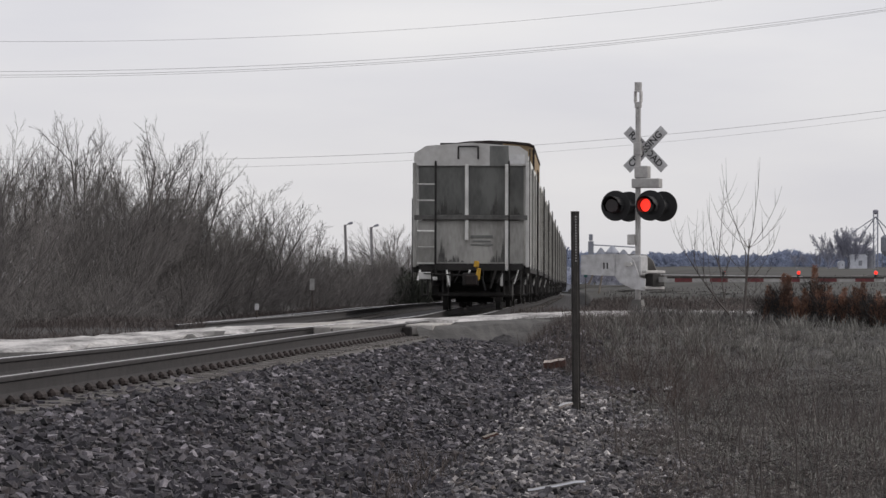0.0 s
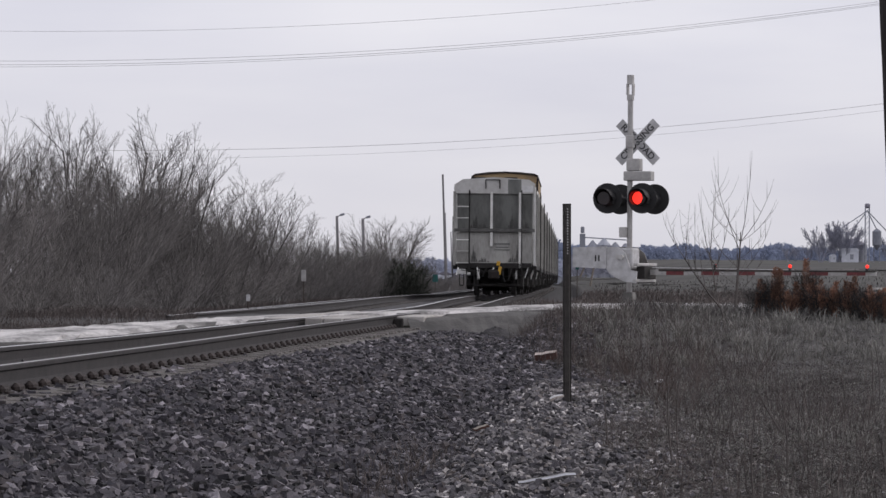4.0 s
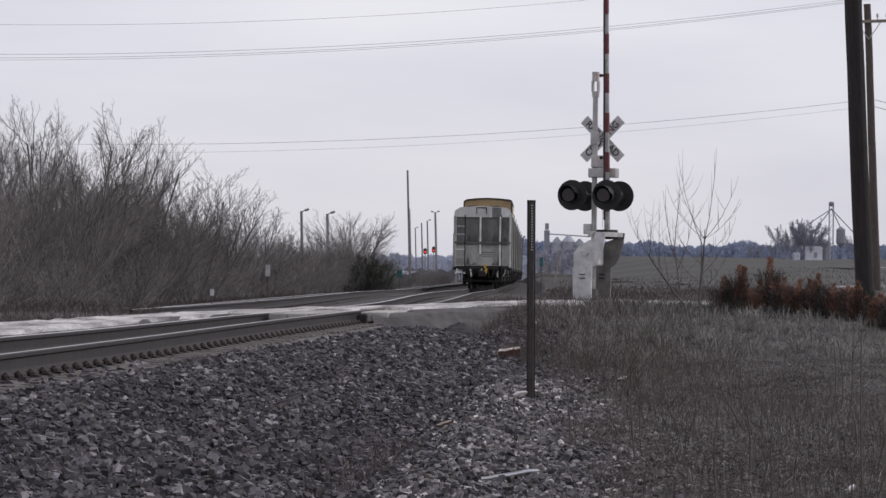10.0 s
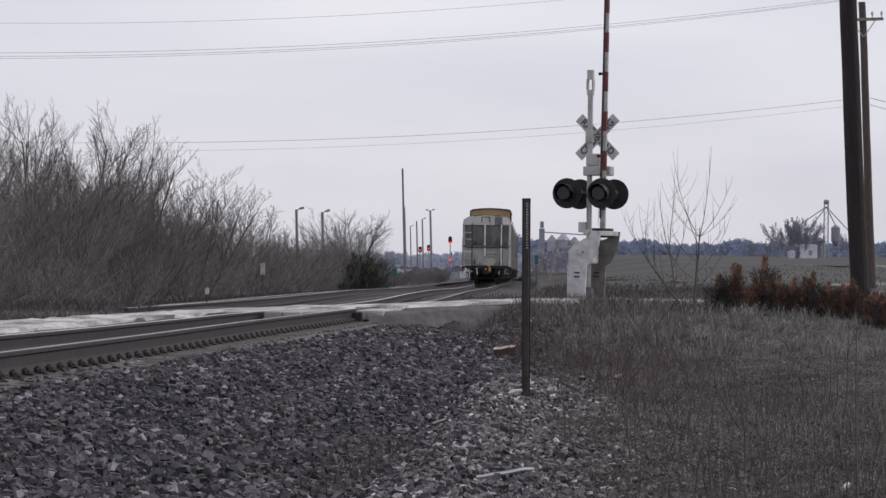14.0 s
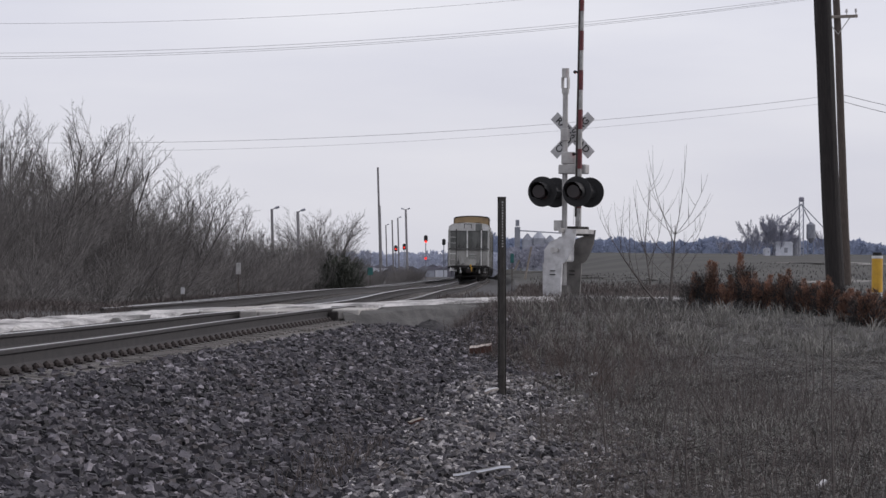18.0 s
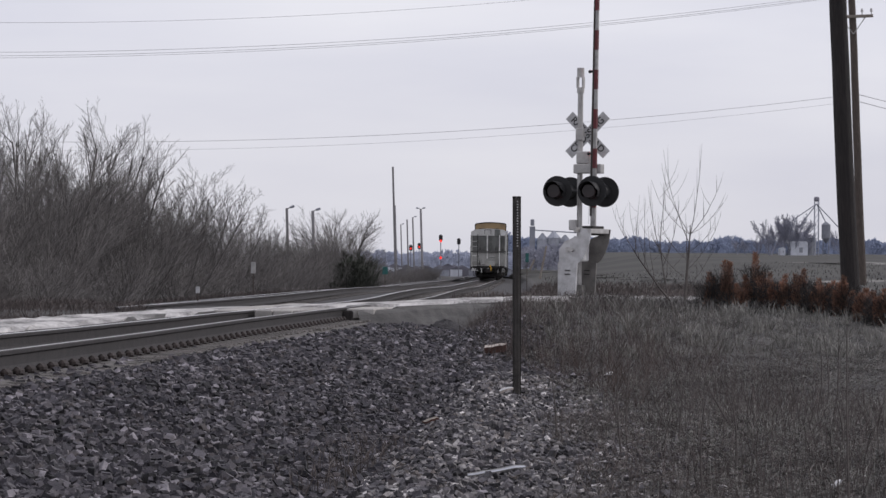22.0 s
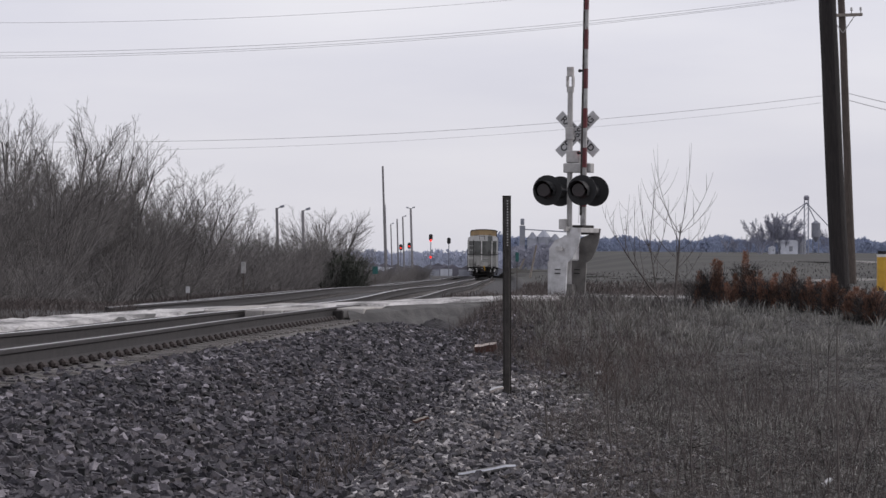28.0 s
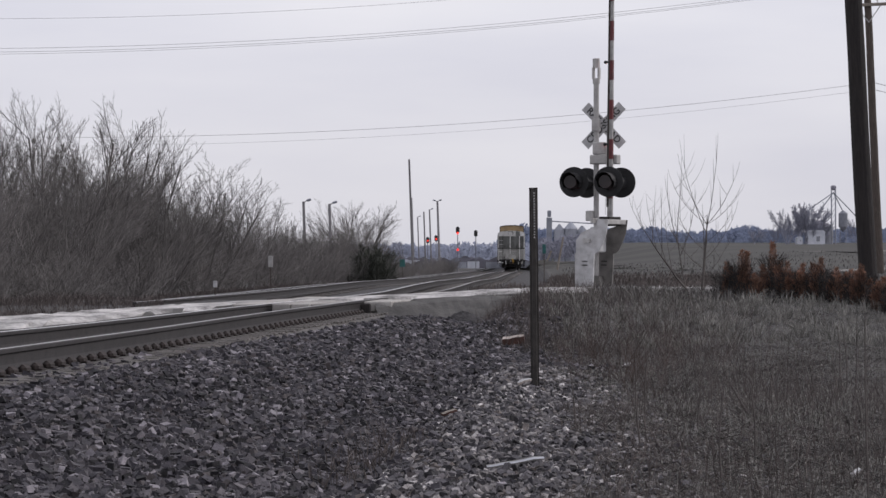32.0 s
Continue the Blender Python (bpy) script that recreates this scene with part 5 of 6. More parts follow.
def town():
    rng = random.Random(21)
    for k in range(60):
        u = 690 + rng.uniform(0, 240)
        y = rng.uniform(480, 900)
        v = 463.5 + 0.75 * 5798 / y
        p = px(u, v, y)
        w, h = rng.uniform(1.0, 3.4), rng.uniform(0.5, 1.6)
        t = thing("town_house", "hazy small building or stored load beyond the yard", "building", Matrix.Translation((p.x, y, -0.3)), "buildings beyond the yard")
        m = rng.choice(("far_white", "far_grey", "far_grey", "far_roof"))
        bm = B()
        box(bm, (0, 0, h / 2), (w, w, h))
        part("wall", bm, m, t)
        bm = B()
        plate(bm, [(-w / 2 - 0.1, h), (w / 2 + 0.1, h), (0, h + w * 0.25)], -w / 2, w / 2)
        part("roof", bm, "far_roof", t)


town()


def small_signs():
    for name, label, u, v, y, w, h, m, foot in (
            ("track_sign", "small white trackside sign on a post", 479, 463, 104, 0.15, 0.36, "galv", 0.9),
            ("track_sign", "small pale trackside plate", 381, 503, 80, 0.10, 0.16, "white_worn", 0.3),
            ("teal_sign", "small teal sign on a post", 712, 466, 200, 0.34, 0.46, "teal", 0.9),
            ("green_marker", "slim dark green marker post", 963, 441, 150, 0.16, 0.42, "teal", 1.4)):
        p = px(u, v, y)
        t = thing(name, label, "sign", Matrix.Translation(p))
        bm = B()
        box(bm, (0, -0.03, 0), (w, 0.02, h), bev=0.006)
        part("sign_plate", bm, m, t)
        bm = B()
        rod(bm, (0, 0, -h / 2 - foot), (0, 0, h / 2 - 0.03), 0.02, seg=6)
        part("sign_post", bm, "pole_brown", t)
    for u0, v0, u1, v1, y in ((986, 478, 997, 420, 150), (968, 462, 976, 444, 150)):
        a, b = px(u0, v0, y), px(u1, v1, y)
        bm = B()
        rod(bm, a, b, 0.05, 0.04, seg=6)
        ob = part("leaning_stake", bm, "pole_grey")
        tagged(ob, "old leaning wooden stake", "stake")


small_signs()


# ---- bare trees and brush ----
def branch_mesh(name, seed, height, stems, spread, depth, r0, kids, droop=0.0, upright=0.55, material="bark", taper=0.80):
    """A leafless crown of tapered three-sided limbs, forking several times."""
    rng = random.Random(seed)
    segs, tubes = [], []

    def grow(p, d, length, r, level):
        n = 3 if level < depth else 2
        for k in range(n):
            nd = (d + Vector((rng.uniform(-1, 1), rng.uniform(-1, 1), rng.uniform(-0.6, 1))) * 0.22 + Vector((0, 0, 0.10 * upright))).normalized()
            q = p + nd * (length / n)
            r1 = r * taper
            if level == 0 and stems <= 7:
                tubes[-1].append((q, r1))
            else:
                segs.append((p, q, r, r1))
            p, d, r = q, nd, r1
            if level < depth:
                for _ in range((kids if k else max(1, kids - 1))):
                    side = Vector((rng.uniform(-1, 1), rng.uniform(-1, 1), rng.uniform(-0.15, 0.5))).normalized()
                    tip = level == depth - 1 and depth > 2
                    cd = (d * ((0.3 if tip else 0.45) + upright * (0.3 if tip else 0.5)) + side * (0.95 if tip else 0.75) + Vector((0, 0, 0.25 * upright - droop))).normalized()
                    grow(p, cd, length * rng.uniform(0.42, 0.68), r * 0.62, level + 1)

    for s in range(stems):
        a = rng.uniform(0, 6.28)
        d = Vector((math.cos(a) * spread, math.sin(a) * spread, 1)).normalized()
        base = Vector((math.cos(a), math.sin(a), 0)) * rng.uniform(0, 0.25 * spread + 0.02) * height * 0.3
        rs = r0 * rng.uniform(0.6, 1.0)
        tubes.append([(base - Vector((0, 0, 0.3)), rs)])
        grow(base - Vector((0, 0, 0.3)), d, height * rng.uniform(0.45, 0.68), rs, 0)
    out = []
    for tube in tubes:
        if len(tube) > 1:
            bm = B()
            loft(bm, [[p + Vector((math.cos(c) * r, math.sin(c) * r, 0)) for c in (0.3, 1.57, 2.8, 4.1, 5.4)] for p, r in tube])
            me = bpy.data.meshes.new("stem")
            bm.to_mesh(me)
            bm.free()
            me.materials.append(M[material])
            out.append(me)
    vs, fs = [], []
    for a, b, ra, rb in segs:
        d = (b - a).normalized()
        e = d.orthogonal().normalized()
        f = d.cross(e)
        i = len(vs)
        for p, r in ((a, ra), (b, rb)):
            for q in range(3):
                c = 2.0944 * q
                v = p + (e * math.cos(c) + f * math.sin(c)) * r
                vs.append((v.x, v.y, v.z))
        for q in range(3):
            w = (q + 1) % 3
            fs.append((i + q, i + w, i + 3 + w, i + 3 + q))
    me = bpy.data.meshes.new("crown")
    me.from_pydata(vs, [], fs)
    me.materials.append(M[material])
    return out + [me]


def bare_crown(seed, stems, spread, counts, r0, kink=0.07, twig=0.0036, material="bark"):
    """A leafless tree one metre tall: straight ascending limbs, each set with finer upright twigs."""
    rng = random.Random(seed)
    segs = []

    def limb(p, d, length, r, level):
        n = (7, 4, 2, 2)[level]
        pts = [(p, d, r)]
        for k in range(n):
            d = (d + Vector((rng.gauss(0, kink), rng.gauss(0, kink), rng.gauss(0.035, kink * 0.6)))).normalized()
            q = p + d * (length / n)
            r1 = max(twig * 0.6, r * (1 - 0.75 / n))
            segs.append((p, q, r, r1))
            p, r = q, r1
            pts.append((p, d, r))
        if level == len(counts):
            return
        for k in range(counts[level]):
            f = (0.22 if level == 0 else 0.12) + (1 - (0.22 if level == 0 else 0.12)) * (k + rng.random()) / counts[level]
            i = min(n - 1, int(f * n))
            (a, da, ra), (b, _, _) = pts[i], pts[i + 1]
            g = f * n - i
            az = rng.uniform(0, 6.283)
            e = da.orthogonal().normalized()
            side = e * math.cos(az) + da.cross(e) * math.sin(az)
            open_ = math.radians(rng.uniform(22, 48))
            cd = (da * math.cos(open_) + side * math.sin(open_) + Vector((0, 0, 0.16))).normalized()
            ll = length * rng.uniform(0.34, 0.56) * (1.12 - 0.6 * f)
            limb(a.lerp(b, g), cd, ll, max(twig, ra * 0.5), level + 1)

    for k in range(stems):
        az = 6.283 * (k + rng.random()) / stems
        d = Vector((math.cos(az) * spread, math.sin(az) * spread, 1)) * rng.uniform(0.8, 1.0)
        base = Vector((math.cos(az), math.sin(az), 0)) * 0.05 * rng.random()
        limb(base - Vector((0, 0, 0.05)), d.normalized(), rng.uniform(0.8, 1.02), r0 * rng.uniform(0.7, 1.0), 0)
    vs, fs = [], []
    for a, b, ra, rb in segs:
        d = (b - a).normalized()
        e = d.orthogonal().normalized()
        f = d.cross(e)
        i = len(vs)
        for p, r in ((a, ra), (b, rb)):
            for q in range(3):
                v = p + (e * math.cos(2.0944 * q) + f * math.sin(2.0944 * q)) * r
                vs.append((v.x, v.y, v.z))
        for q in range(3):
            w = (q + 1) % 3
            fs.append((i + q, i + w, i + 3 + w, i + 3 + q))
    out = []
    thick = [j for j, g in enumerate(segs) if g[2] > r0 * 0.3]
    for name, keep in (("trunk", set(thick)), ("crown", set(range(len(segs))) - set(thick))):
        me = bpy.data.meshes.new(name)
        ids = sorted(keep)
        me.from_pydata([vs[6 * j + q] for j in ids for q in range(6)], [], [(6 * n + q, 6 * n + (q + 1) % 3, 6 * n + 3 + (q + 1) % 3, 6 * n + 3 + q) for n in range(len(ids)) for q in range(3)])
        me.materials.append(M[material])
        out.append(me)
    zs = sorted(v[2] for v in vs)
    top = zs[int(len(zs) * 0.985)]
    for me in out:
        me.transform(Matrix.Diagonal((1 / top, 1 / top, 1 / top, 1)))
    return out


def unit_tall(me):
    """Scales the branches to one metre tall."""
    zs = sorted(v.co.z for v in me[-1].vertices)
    top = zs[int(len(zs) * 0.985)]
    for m in me:
        m.transform(Matrix.Diagonal((1 / top, 1 / top, 1 / top, 1)))
        for v in m.vertices:
            if v.co.z > 0.86:
                v.co.z = 0.86 + (v.co.z - 0.86) * 0.5
    return me


def hedge_row():
    """Brush along the far side of the tracks, tall at first and low farther on."""
    rng = random.Random(8)
    big = [bare_crown(100 + k, 5, 0.42, (11, 8, 5), 0.0115, twig=0.0008) for k in range(5)]
    mid = [bare_crown(200 + k, 8, 0.55, (9, 7, 4), 0.008, twig=0.0010) for k in range(6)]
    low = [bare_crown(300 + k, 10, 0.95, (8, 6), 0.009, twig=0.0026) for k in range(4)]

    def put(kind, me, label, x, y, s, wide=1.0):
        t = thing(kind, label, "tree" if kind == "bare_tree" else "shrub", group="trees and brush by the tracks")
        t.matrix_world = pose(x, y, gz(x, y) - 0.1, 0, 0, rng.uniform(0, 360))
        for i, m in enumerate(me):
            ob = new("crown" if i == len(me) - 1 else "trunk", m)
            ob.parent = t
            ob.scale = (s * wide, s * wide, s)

    for k in range(26):
        y = 66 + 58 * k / 25 + rng.uniform(-2, 2)
        x = tx(y) - rng.uniform(9.5, 13.0)
        top = float(np.interp(y, [60, 70, 88, 100, 110, 118, 126], [4.3, 5.0, 5.7, 5.9, 5.3, 4.6, 3.9]))
        put("bare_tree", rng.choice(big), "leafless grey-brown tree beside the railway", x, y, top * rng.uniform(0.82, 1.02), rng.uniform(0.85, 1.05))
    for k in range(70):
        y = 60 + 180 * k / 69 + rng.uniform(-3, 3)
        x = tx(y) - rng.uniform(7.8, 10.5)
        top = float(np.interp(y, [50, 66, 85, 100, 118, 137, 165, 200, 260, 300], [2.4, 3.3, 4.0, 4.3, 4.1, 3.7, 3.6, 3.5, 3.0, 2.5]))
        put("bare_shrub", rng.choice(mid), "leafless tangled shrub beside the railway", x, y, top * rng.uniform(0.72, 1.02), rng.uniform(0.9, 1.2))
    for k in range(110):
        y = 50 + 370 * (k / 109) ** 1.25 + rng.uniform(-2, 2)
        x = tx(y) - rng.uniform(7.2, 9.5)
        put("brush", rng.choice(low), "low leafless brush along the track bed", x, y, rng.uniform(1.0, 2.0), 1.0)
    for k in range(22):
        y = 44 + 34 * k / 21 + rng.uniform(-0.6, 0.6)
        x = min(tx(y) - 5.6, float(np.interp(y, [42, 45.6, 50.5, 57.6], [-9.6, -6.7, -6.2, -5.6]))) - rng.uniform(0.0, 1.8)
        put("brush", rng.choice(low), "low leafless brush along the track bed", x, y, rng.uniform(0.5, 1.1), 1.2)
    for u, y, h in ((628, 275, 6.5), (640, 272, 6.2), (614, 274, 6.0)):
        put("bare_tree", rng.choice(big), "round leafless tree above the brush", px(u, 430, y).x, y, h, 1.1)


hedge_row()


def farm_trees():
    """Leafless trees round the farm, distance haze painted into their pale colour."""
    rng = random.Random(66)
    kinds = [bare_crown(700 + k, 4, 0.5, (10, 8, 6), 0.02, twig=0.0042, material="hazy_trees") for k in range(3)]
    for u, h in ((1384, 6.0), (1394, 9.0), (1404, 10.0), (1414, 10.5), (1425, 10.0), (1436, 9.0), (1446, 7.5), (1375, 4.5), (1517, 6.5), (1530, 5.0), (1350, 4.0), (1330, 3.6)):
        p = px(u, 428, 885)
        t = thing("farm_tree", "hazy leafless tree beside the farm", "tree", pose(p.x, 885 + rng.uniform(-12, 3), p.z - 0.5, 0, 0, rng.uniform(0, 360)), "trees round the farm")
        for i, m in enumerate(rng.choice(kinds)):
            ob = new("crown" if i else "trunk", m)
            ob.parent = t
            ob.scale = (h * 0.9, h * 0.9, h)


farm_trees()


def flakes(rng, c, out, l, w):
    """Small tapering slivers at the points c, pointing along out."""
    n = len(c)
    out = out / np.linalg.norm(out, axis=1)[:, None]
    q = np.cross(out, rng.normal(size=(n, 3)))
    q /= np.linalg.norm(q, axis=1)[:, None]
    l, w = l[:, None], w[:, None]
    vs = np.stack([c - q * w, c + q * w, c + out * l + q * w * 0.4, c + out * l - q * w * 0.4], 1).reshape(-1, 3).tolist()
    return vs, np.arange(4 * n).reshape(-1, 4).tolist()


def scrub(name, label, x, y, h, r, material, seed, n, group, fine=1.0, inner="bark_red"):
    """A ragged bush of several feathery spires of sprays round dark inner twigs."""
    rng = np.random.default_rng(seed)
    t = thing(name, label, "shrub", Matrix.Translation((x, y, gz(x, y) - 0.05)), group)
    bm = B()
    rod(bm, (0, 0, 0), (0, 0, h * 0.8), 0.02, 0.006, seg=6)
    part("trunk", bm, inner, t)
    spires = int(5 + 8 * r)
    ta, tr, th = rng.uniform(0, 6.283, spires), rng.uniform(0.0, 1.0, spires) ** 0.6, rng.uniform(0.45, 1.0, spires)
    th[0], tr[0] = 1.0, 0.1
    pick = rng.integers(0, spires, n)
    a0, r0_, h0 = ta[pick], tr[pick], th[pick]
    zz = rng.uniform(size=n) ** 0.8
    a, q = rng.uniform(0, 6.283, n), rng.uniform(size=n) ** 0.6
    sp = (0.20 * r + 0.05) * (1 - zz) ** 0.6 + 0.012
    c = np.stack([r * r0_ * (0.5 + 0.5 * zz) * np.cos(a0) + sp * q * np.cos(a), r * r0_ * (0.5 + 0.5 * zz) * np.sin(a0) + sp * q * np.sin(a), 0.04 + h * h0 * zz], 1)
    out = np.stack([np.cos(a) * 0.7, np.sin(a) * 0.7, rng.uniform(0.3, 1.6, n)], 1) + rng.normal(size=(n, 3)) * 0.4
    vs, fs = flakes(rng, c, out, fine * rng.uniform(0.02, 0.065, n), fine * rng.uniform(0.0025, 0.006, n))
    raw("crown", vs, fs, material, t)
    # inner twigs, mostly low down; near-black in cedar bushes
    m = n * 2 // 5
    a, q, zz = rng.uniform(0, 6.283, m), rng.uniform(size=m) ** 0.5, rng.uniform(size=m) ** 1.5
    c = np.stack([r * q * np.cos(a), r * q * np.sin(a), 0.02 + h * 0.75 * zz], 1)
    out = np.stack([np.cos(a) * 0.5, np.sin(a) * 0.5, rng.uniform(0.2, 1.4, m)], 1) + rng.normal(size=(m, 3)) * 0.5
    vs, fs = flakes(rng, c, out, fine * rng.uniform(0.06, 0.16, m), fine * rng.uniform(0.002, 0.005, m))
    raw("inner_twig", vs, fs, "dark_twig" if material == "cedar" else material, t, "near-black twigs low inside the bush" if material == "cedar" else "")


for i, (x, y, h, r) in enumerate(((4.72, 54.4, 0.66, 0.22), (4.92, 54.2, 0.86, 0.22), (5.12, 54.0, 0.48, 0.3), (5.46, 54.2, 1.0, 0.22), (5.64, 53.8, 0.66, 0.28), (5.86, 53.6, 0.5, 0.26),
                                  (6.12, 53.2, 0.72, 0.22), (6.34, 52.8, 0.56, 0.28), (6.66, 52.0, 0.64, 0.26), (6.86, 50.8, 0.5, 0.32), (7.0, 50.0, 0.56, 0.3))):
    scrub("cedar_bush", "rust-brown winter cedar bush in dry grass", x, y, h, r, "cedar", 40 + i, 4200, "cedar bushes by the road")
scrub("evergreen_bush", "dark evergreen bush at the end of the brush", px(664, 490, 180).x, 180, 2.0, 1.15, "evergreen", 77, 3200, "", 4.5, "bark")
scrub("evergreen_bush", "dark evergreen bush at the end of the brush", px(648, 490, 182).x, 182, 1.5, 1.1, "evergreen", 78, 2600, "", 4.5, "bark")


def sapling():
    """A many-stemmed sapling: two trunks, each set with long shoots that curve upright."""
    rng = random.Random(507)
    t = thing("sapling", "thin bare sapling with long upright shoots", "tree", pose(4.5, 57.0, gz(4.5, 57.0) - 0.05))

    def shoot(p, lean, toward, length, r, name, upright=0.75):
        """One shoot that starts along lean degrees off vertical and bends upward."""
        p, a = Vector(p), math.radians(lean)
        rings, line = [], [p.copy()]
        n = 10
        for k in range(n + 1):
            f = k / n
            rr = r * (1 - 0.78 * f)
            rings.append([p + Vector((math.cos(c) * rr, math.sin(c) * rr, 0)) for c in (0, 1.57, 3.14, 4.71)])
            b = a * (1 - upright * f) + rng.gauss(0, 0.035)
            p = p + Vector((math.sin(b) * math.cos(toward), math.sin(b) * math.sin(toward), math.cos(b))) * (length / n)
            line.append(p.copy())
        bm = B()
        loft(bm, rings)
        part(name, bm, "bark_dark", t)
        if name == "shoot" and length > 0.5:
            for q in (3, 5, 7):
                shoot(line[q], rng.uniform(35, 60), rng.choice((0.1, 3.2, 1.5, 4.6)), length * rng.uniform(0.25, 0.42), r * 0.6, "twig", 0.7)
        return line

    main = shoot((0.0, 0, 0), 4, 0.2, 1.55, 0.034, "trunk", 0.3)
    side = shoot((-0.05, 0, 0), 40, 3.2, 1.5, 0.034, "trunk", 0.2)
    low = shoot((-0.2, 0.3, 0), 12, 2.8, 1.2, 0.016, "trunk", 0.3)
    for lean, toward, length in ((10, 0.1, 1.75), (24, 3.3, 1.7), (40, 0.0, 1.25), (34, 2.9, 1.35), (55, 3.2, 1.2), (62, 0.2, 1.0)):
        shoot(main[8 + (length < 1.5)], lean, toward, length, 0.0075, "shoot")
    for k, lean, toward, length in ((3, 50, 0.1, 0.9), (4, 55, 3.3, 1.1), (5, 45, 0.0, 1.2), (6, 50, 3.0, 1.0), (7, 60, 0.3, 0.8), (4, 30, 1.5, 0.8), (6, 35, 4.5, 0.9)):
        shoot(main[k], lean, toward, length, 0.0075, "shoot")
    for k, lean, toward, length in ((3, 5, 0.0, 1.0), (5, 10, 3.1, 1.1), (6, 20, 3.1, 1.0), (8, 15, 3.1, 1.0), (9, 30, 3.2, 0.9), (10, 35, 3.1, 0.75), (7, 0, 0.0, 1.2), (9, 5, 0.0, 1.0)):
        shoot(side[k], lean, toward, length, 0.006, "shoot", 0.6)
    for k, lean, toward, length in ((5, 10, 3.1, 1.1), (7, 20, 0.0, 1.2), (9, 15, 3.1, 1.2), (10, 5, 0.1, 1.4)):
        shoot(low[k], lean, toward, length, 0.008, "shoot")


sapling()


def twig_bushes():
    """Small leafless bushes and stalks standing in the grass."""
    rng = random.Random(61)
    kinds = [unit_tall(branch_mesh("twigs", 600 + k, 0.8, 9, 0.6, 2, 0.008, 2, upright=0.7, material="bark_red")) for k in range(3)]
    for x, y, h in ((1.75, 33.0, 0.62), (2.25, 35.5, 0.6), (1.55, 38.0, 0.6), (2.7, 39.5, 0.55), (2.1, 42.0, 0.6), (1.35, 43.0, 0.5), (2.9, 44.0, 0.6), (1.9, 30.0, 0.5), (3.3, 41.0, 0.5)):
        t = thing("twig_bush", "small leafless reddish bush in dry grass", "shrub", pose(x, y, gz(x, y) - 0.02, 0, 0, rng.uniform(0, 360)), "twig bushes in the grass")
        for i, m in enumerate(rng.choice(kinds)):
            ob = new("crown", m)
            ob.parent = t
            ob.scale = (h, h, h)
    for x, y, h, lean in ((2.32, 24.6, 0.47, -29), (2.26, 17.4, 1.05, -1), (1.62, 19.0, 0.62, 2), (1.95, 20.5, 0.5, -4), (1.48, 24.0, 0.6, 3), (1.3, 21.5, 0.6, -3), (3.1, 26.0, 0.7, 2), (1.75, 22.5, 0.5, 5), (3.55, 29.0, 0.75, -2), (0.95, 23.5, 0.45, -5), (2.75, 21.5, 0.4, -8), (4.15, 33.0, 0.8, 1)):
        t = thing("dry_stalk", "single tall dry weed stalk", "weed", pose(x, y, gz(x, y) - 0.02, 0, lean, 0), "dry stalks in the grass")
        bm = B()
        bend = rng.uniform(-0.04, 0.04)
        rings = []
        for k in range(7):
            f = k / 6
            r = 0.0068 * (1.1 - 0.7 * f)
            rings.append([(bend * math.sin(3 * f) + r * math.cos(c), r * math.sin(c), h * f) for c in (0, 1.57, 3.14, 4.71)])
        loft(bm, rings)
        part("stalk", bm, "bark_dark", t)


twig_bushes()


# ---- dry grass and weeds ----
def blades(name, label, n, seed, spot, height, width, material, curl=0.5, tuft=0):
    """Bent grass blades, loose or in tufts of so many blades."""
    rng = Quick(seed)
    vs, fs = [], []
    made = 0
    while made < n:
        p = spot(rng)
        if p is None:
            continue
        x0, y0 = p
        h0 = height(x0, y0, rng)
        z0 = gz(x0, y0) - 0.02
        for _ in range(tuft or 1):
            a = rng.uniform(0, 6.283)
            ca, sa = math.cos(a), math.sin(a)
            r = abs(rng.normal()) * 0.05 if tuft else 0.0
            x, y, z = x0 + ca * r, y0 + sa * r, z0
            h = h0 * rng.uniform(0.5, 1.25) if tuft else h0
            lean = rng.uniform(0.05, curl) * h
            dx, dy = ca * lean, sa * lean
            w = width * rng.uniform(0.6, 1.4)
            sx, sy = w * 0.5, w * 0.15 * rng.uniform(-1, 1)
            b = len(vs)
            vs += [(x - sx, y - sy, z), (x + sx, y + sy, z), (x + dx * 0.4 + sx * 0.8, y + dy * 0.4 + sy, z + h * 0.6), (x + dx * 0.4 - sx * 0.8, y + dy * 0.4 - sy, z + h * 0.6), (x + dx, y + dy, z + h * rng.uniform(0.75, 1.0))]
            fs += [(b, b + 1, b + 2, b + 3), (b + 3, b + 2, b + 4)]
            made += 1
    ob = raw(name, vs, fs, material)
    tagged(ob, label, "grass", kind="stuff")


def edge(y):
    """Where the stones end and the grass begins."""
    return 0.80 + 0.45 * smooth((y - 18) / 6) + 0.22 * math.sin(y * 0.7) + 0.12 * math.sin(y * 2.1) - 0.03 * max(0, y - 34)


def grass_spot(rng):
    y = 15 + 47 * rng.uniform() ** 1.5
    x = edge(y) + (0.155 * y - edge(y)) * rng.uniform() ** 0.95 + rng.normal() * 0.18
    if (y > 56 and rng.uniform() < 0.6) or (y < 27 and x < edge(y) + 0.55 and rng.uniform() < 0.6):
        return None
    return x, y


def grass_height(x, y, rng):
    tuft = 0.5 + 0.5 * math.sin(x * 2.3 + math.sin(y * 1.7) * 2) * math.sin(y * 1.3 + x)
    return (0.05 + 0.13 * tuft) * rng.uniform(0.5, 1.4)


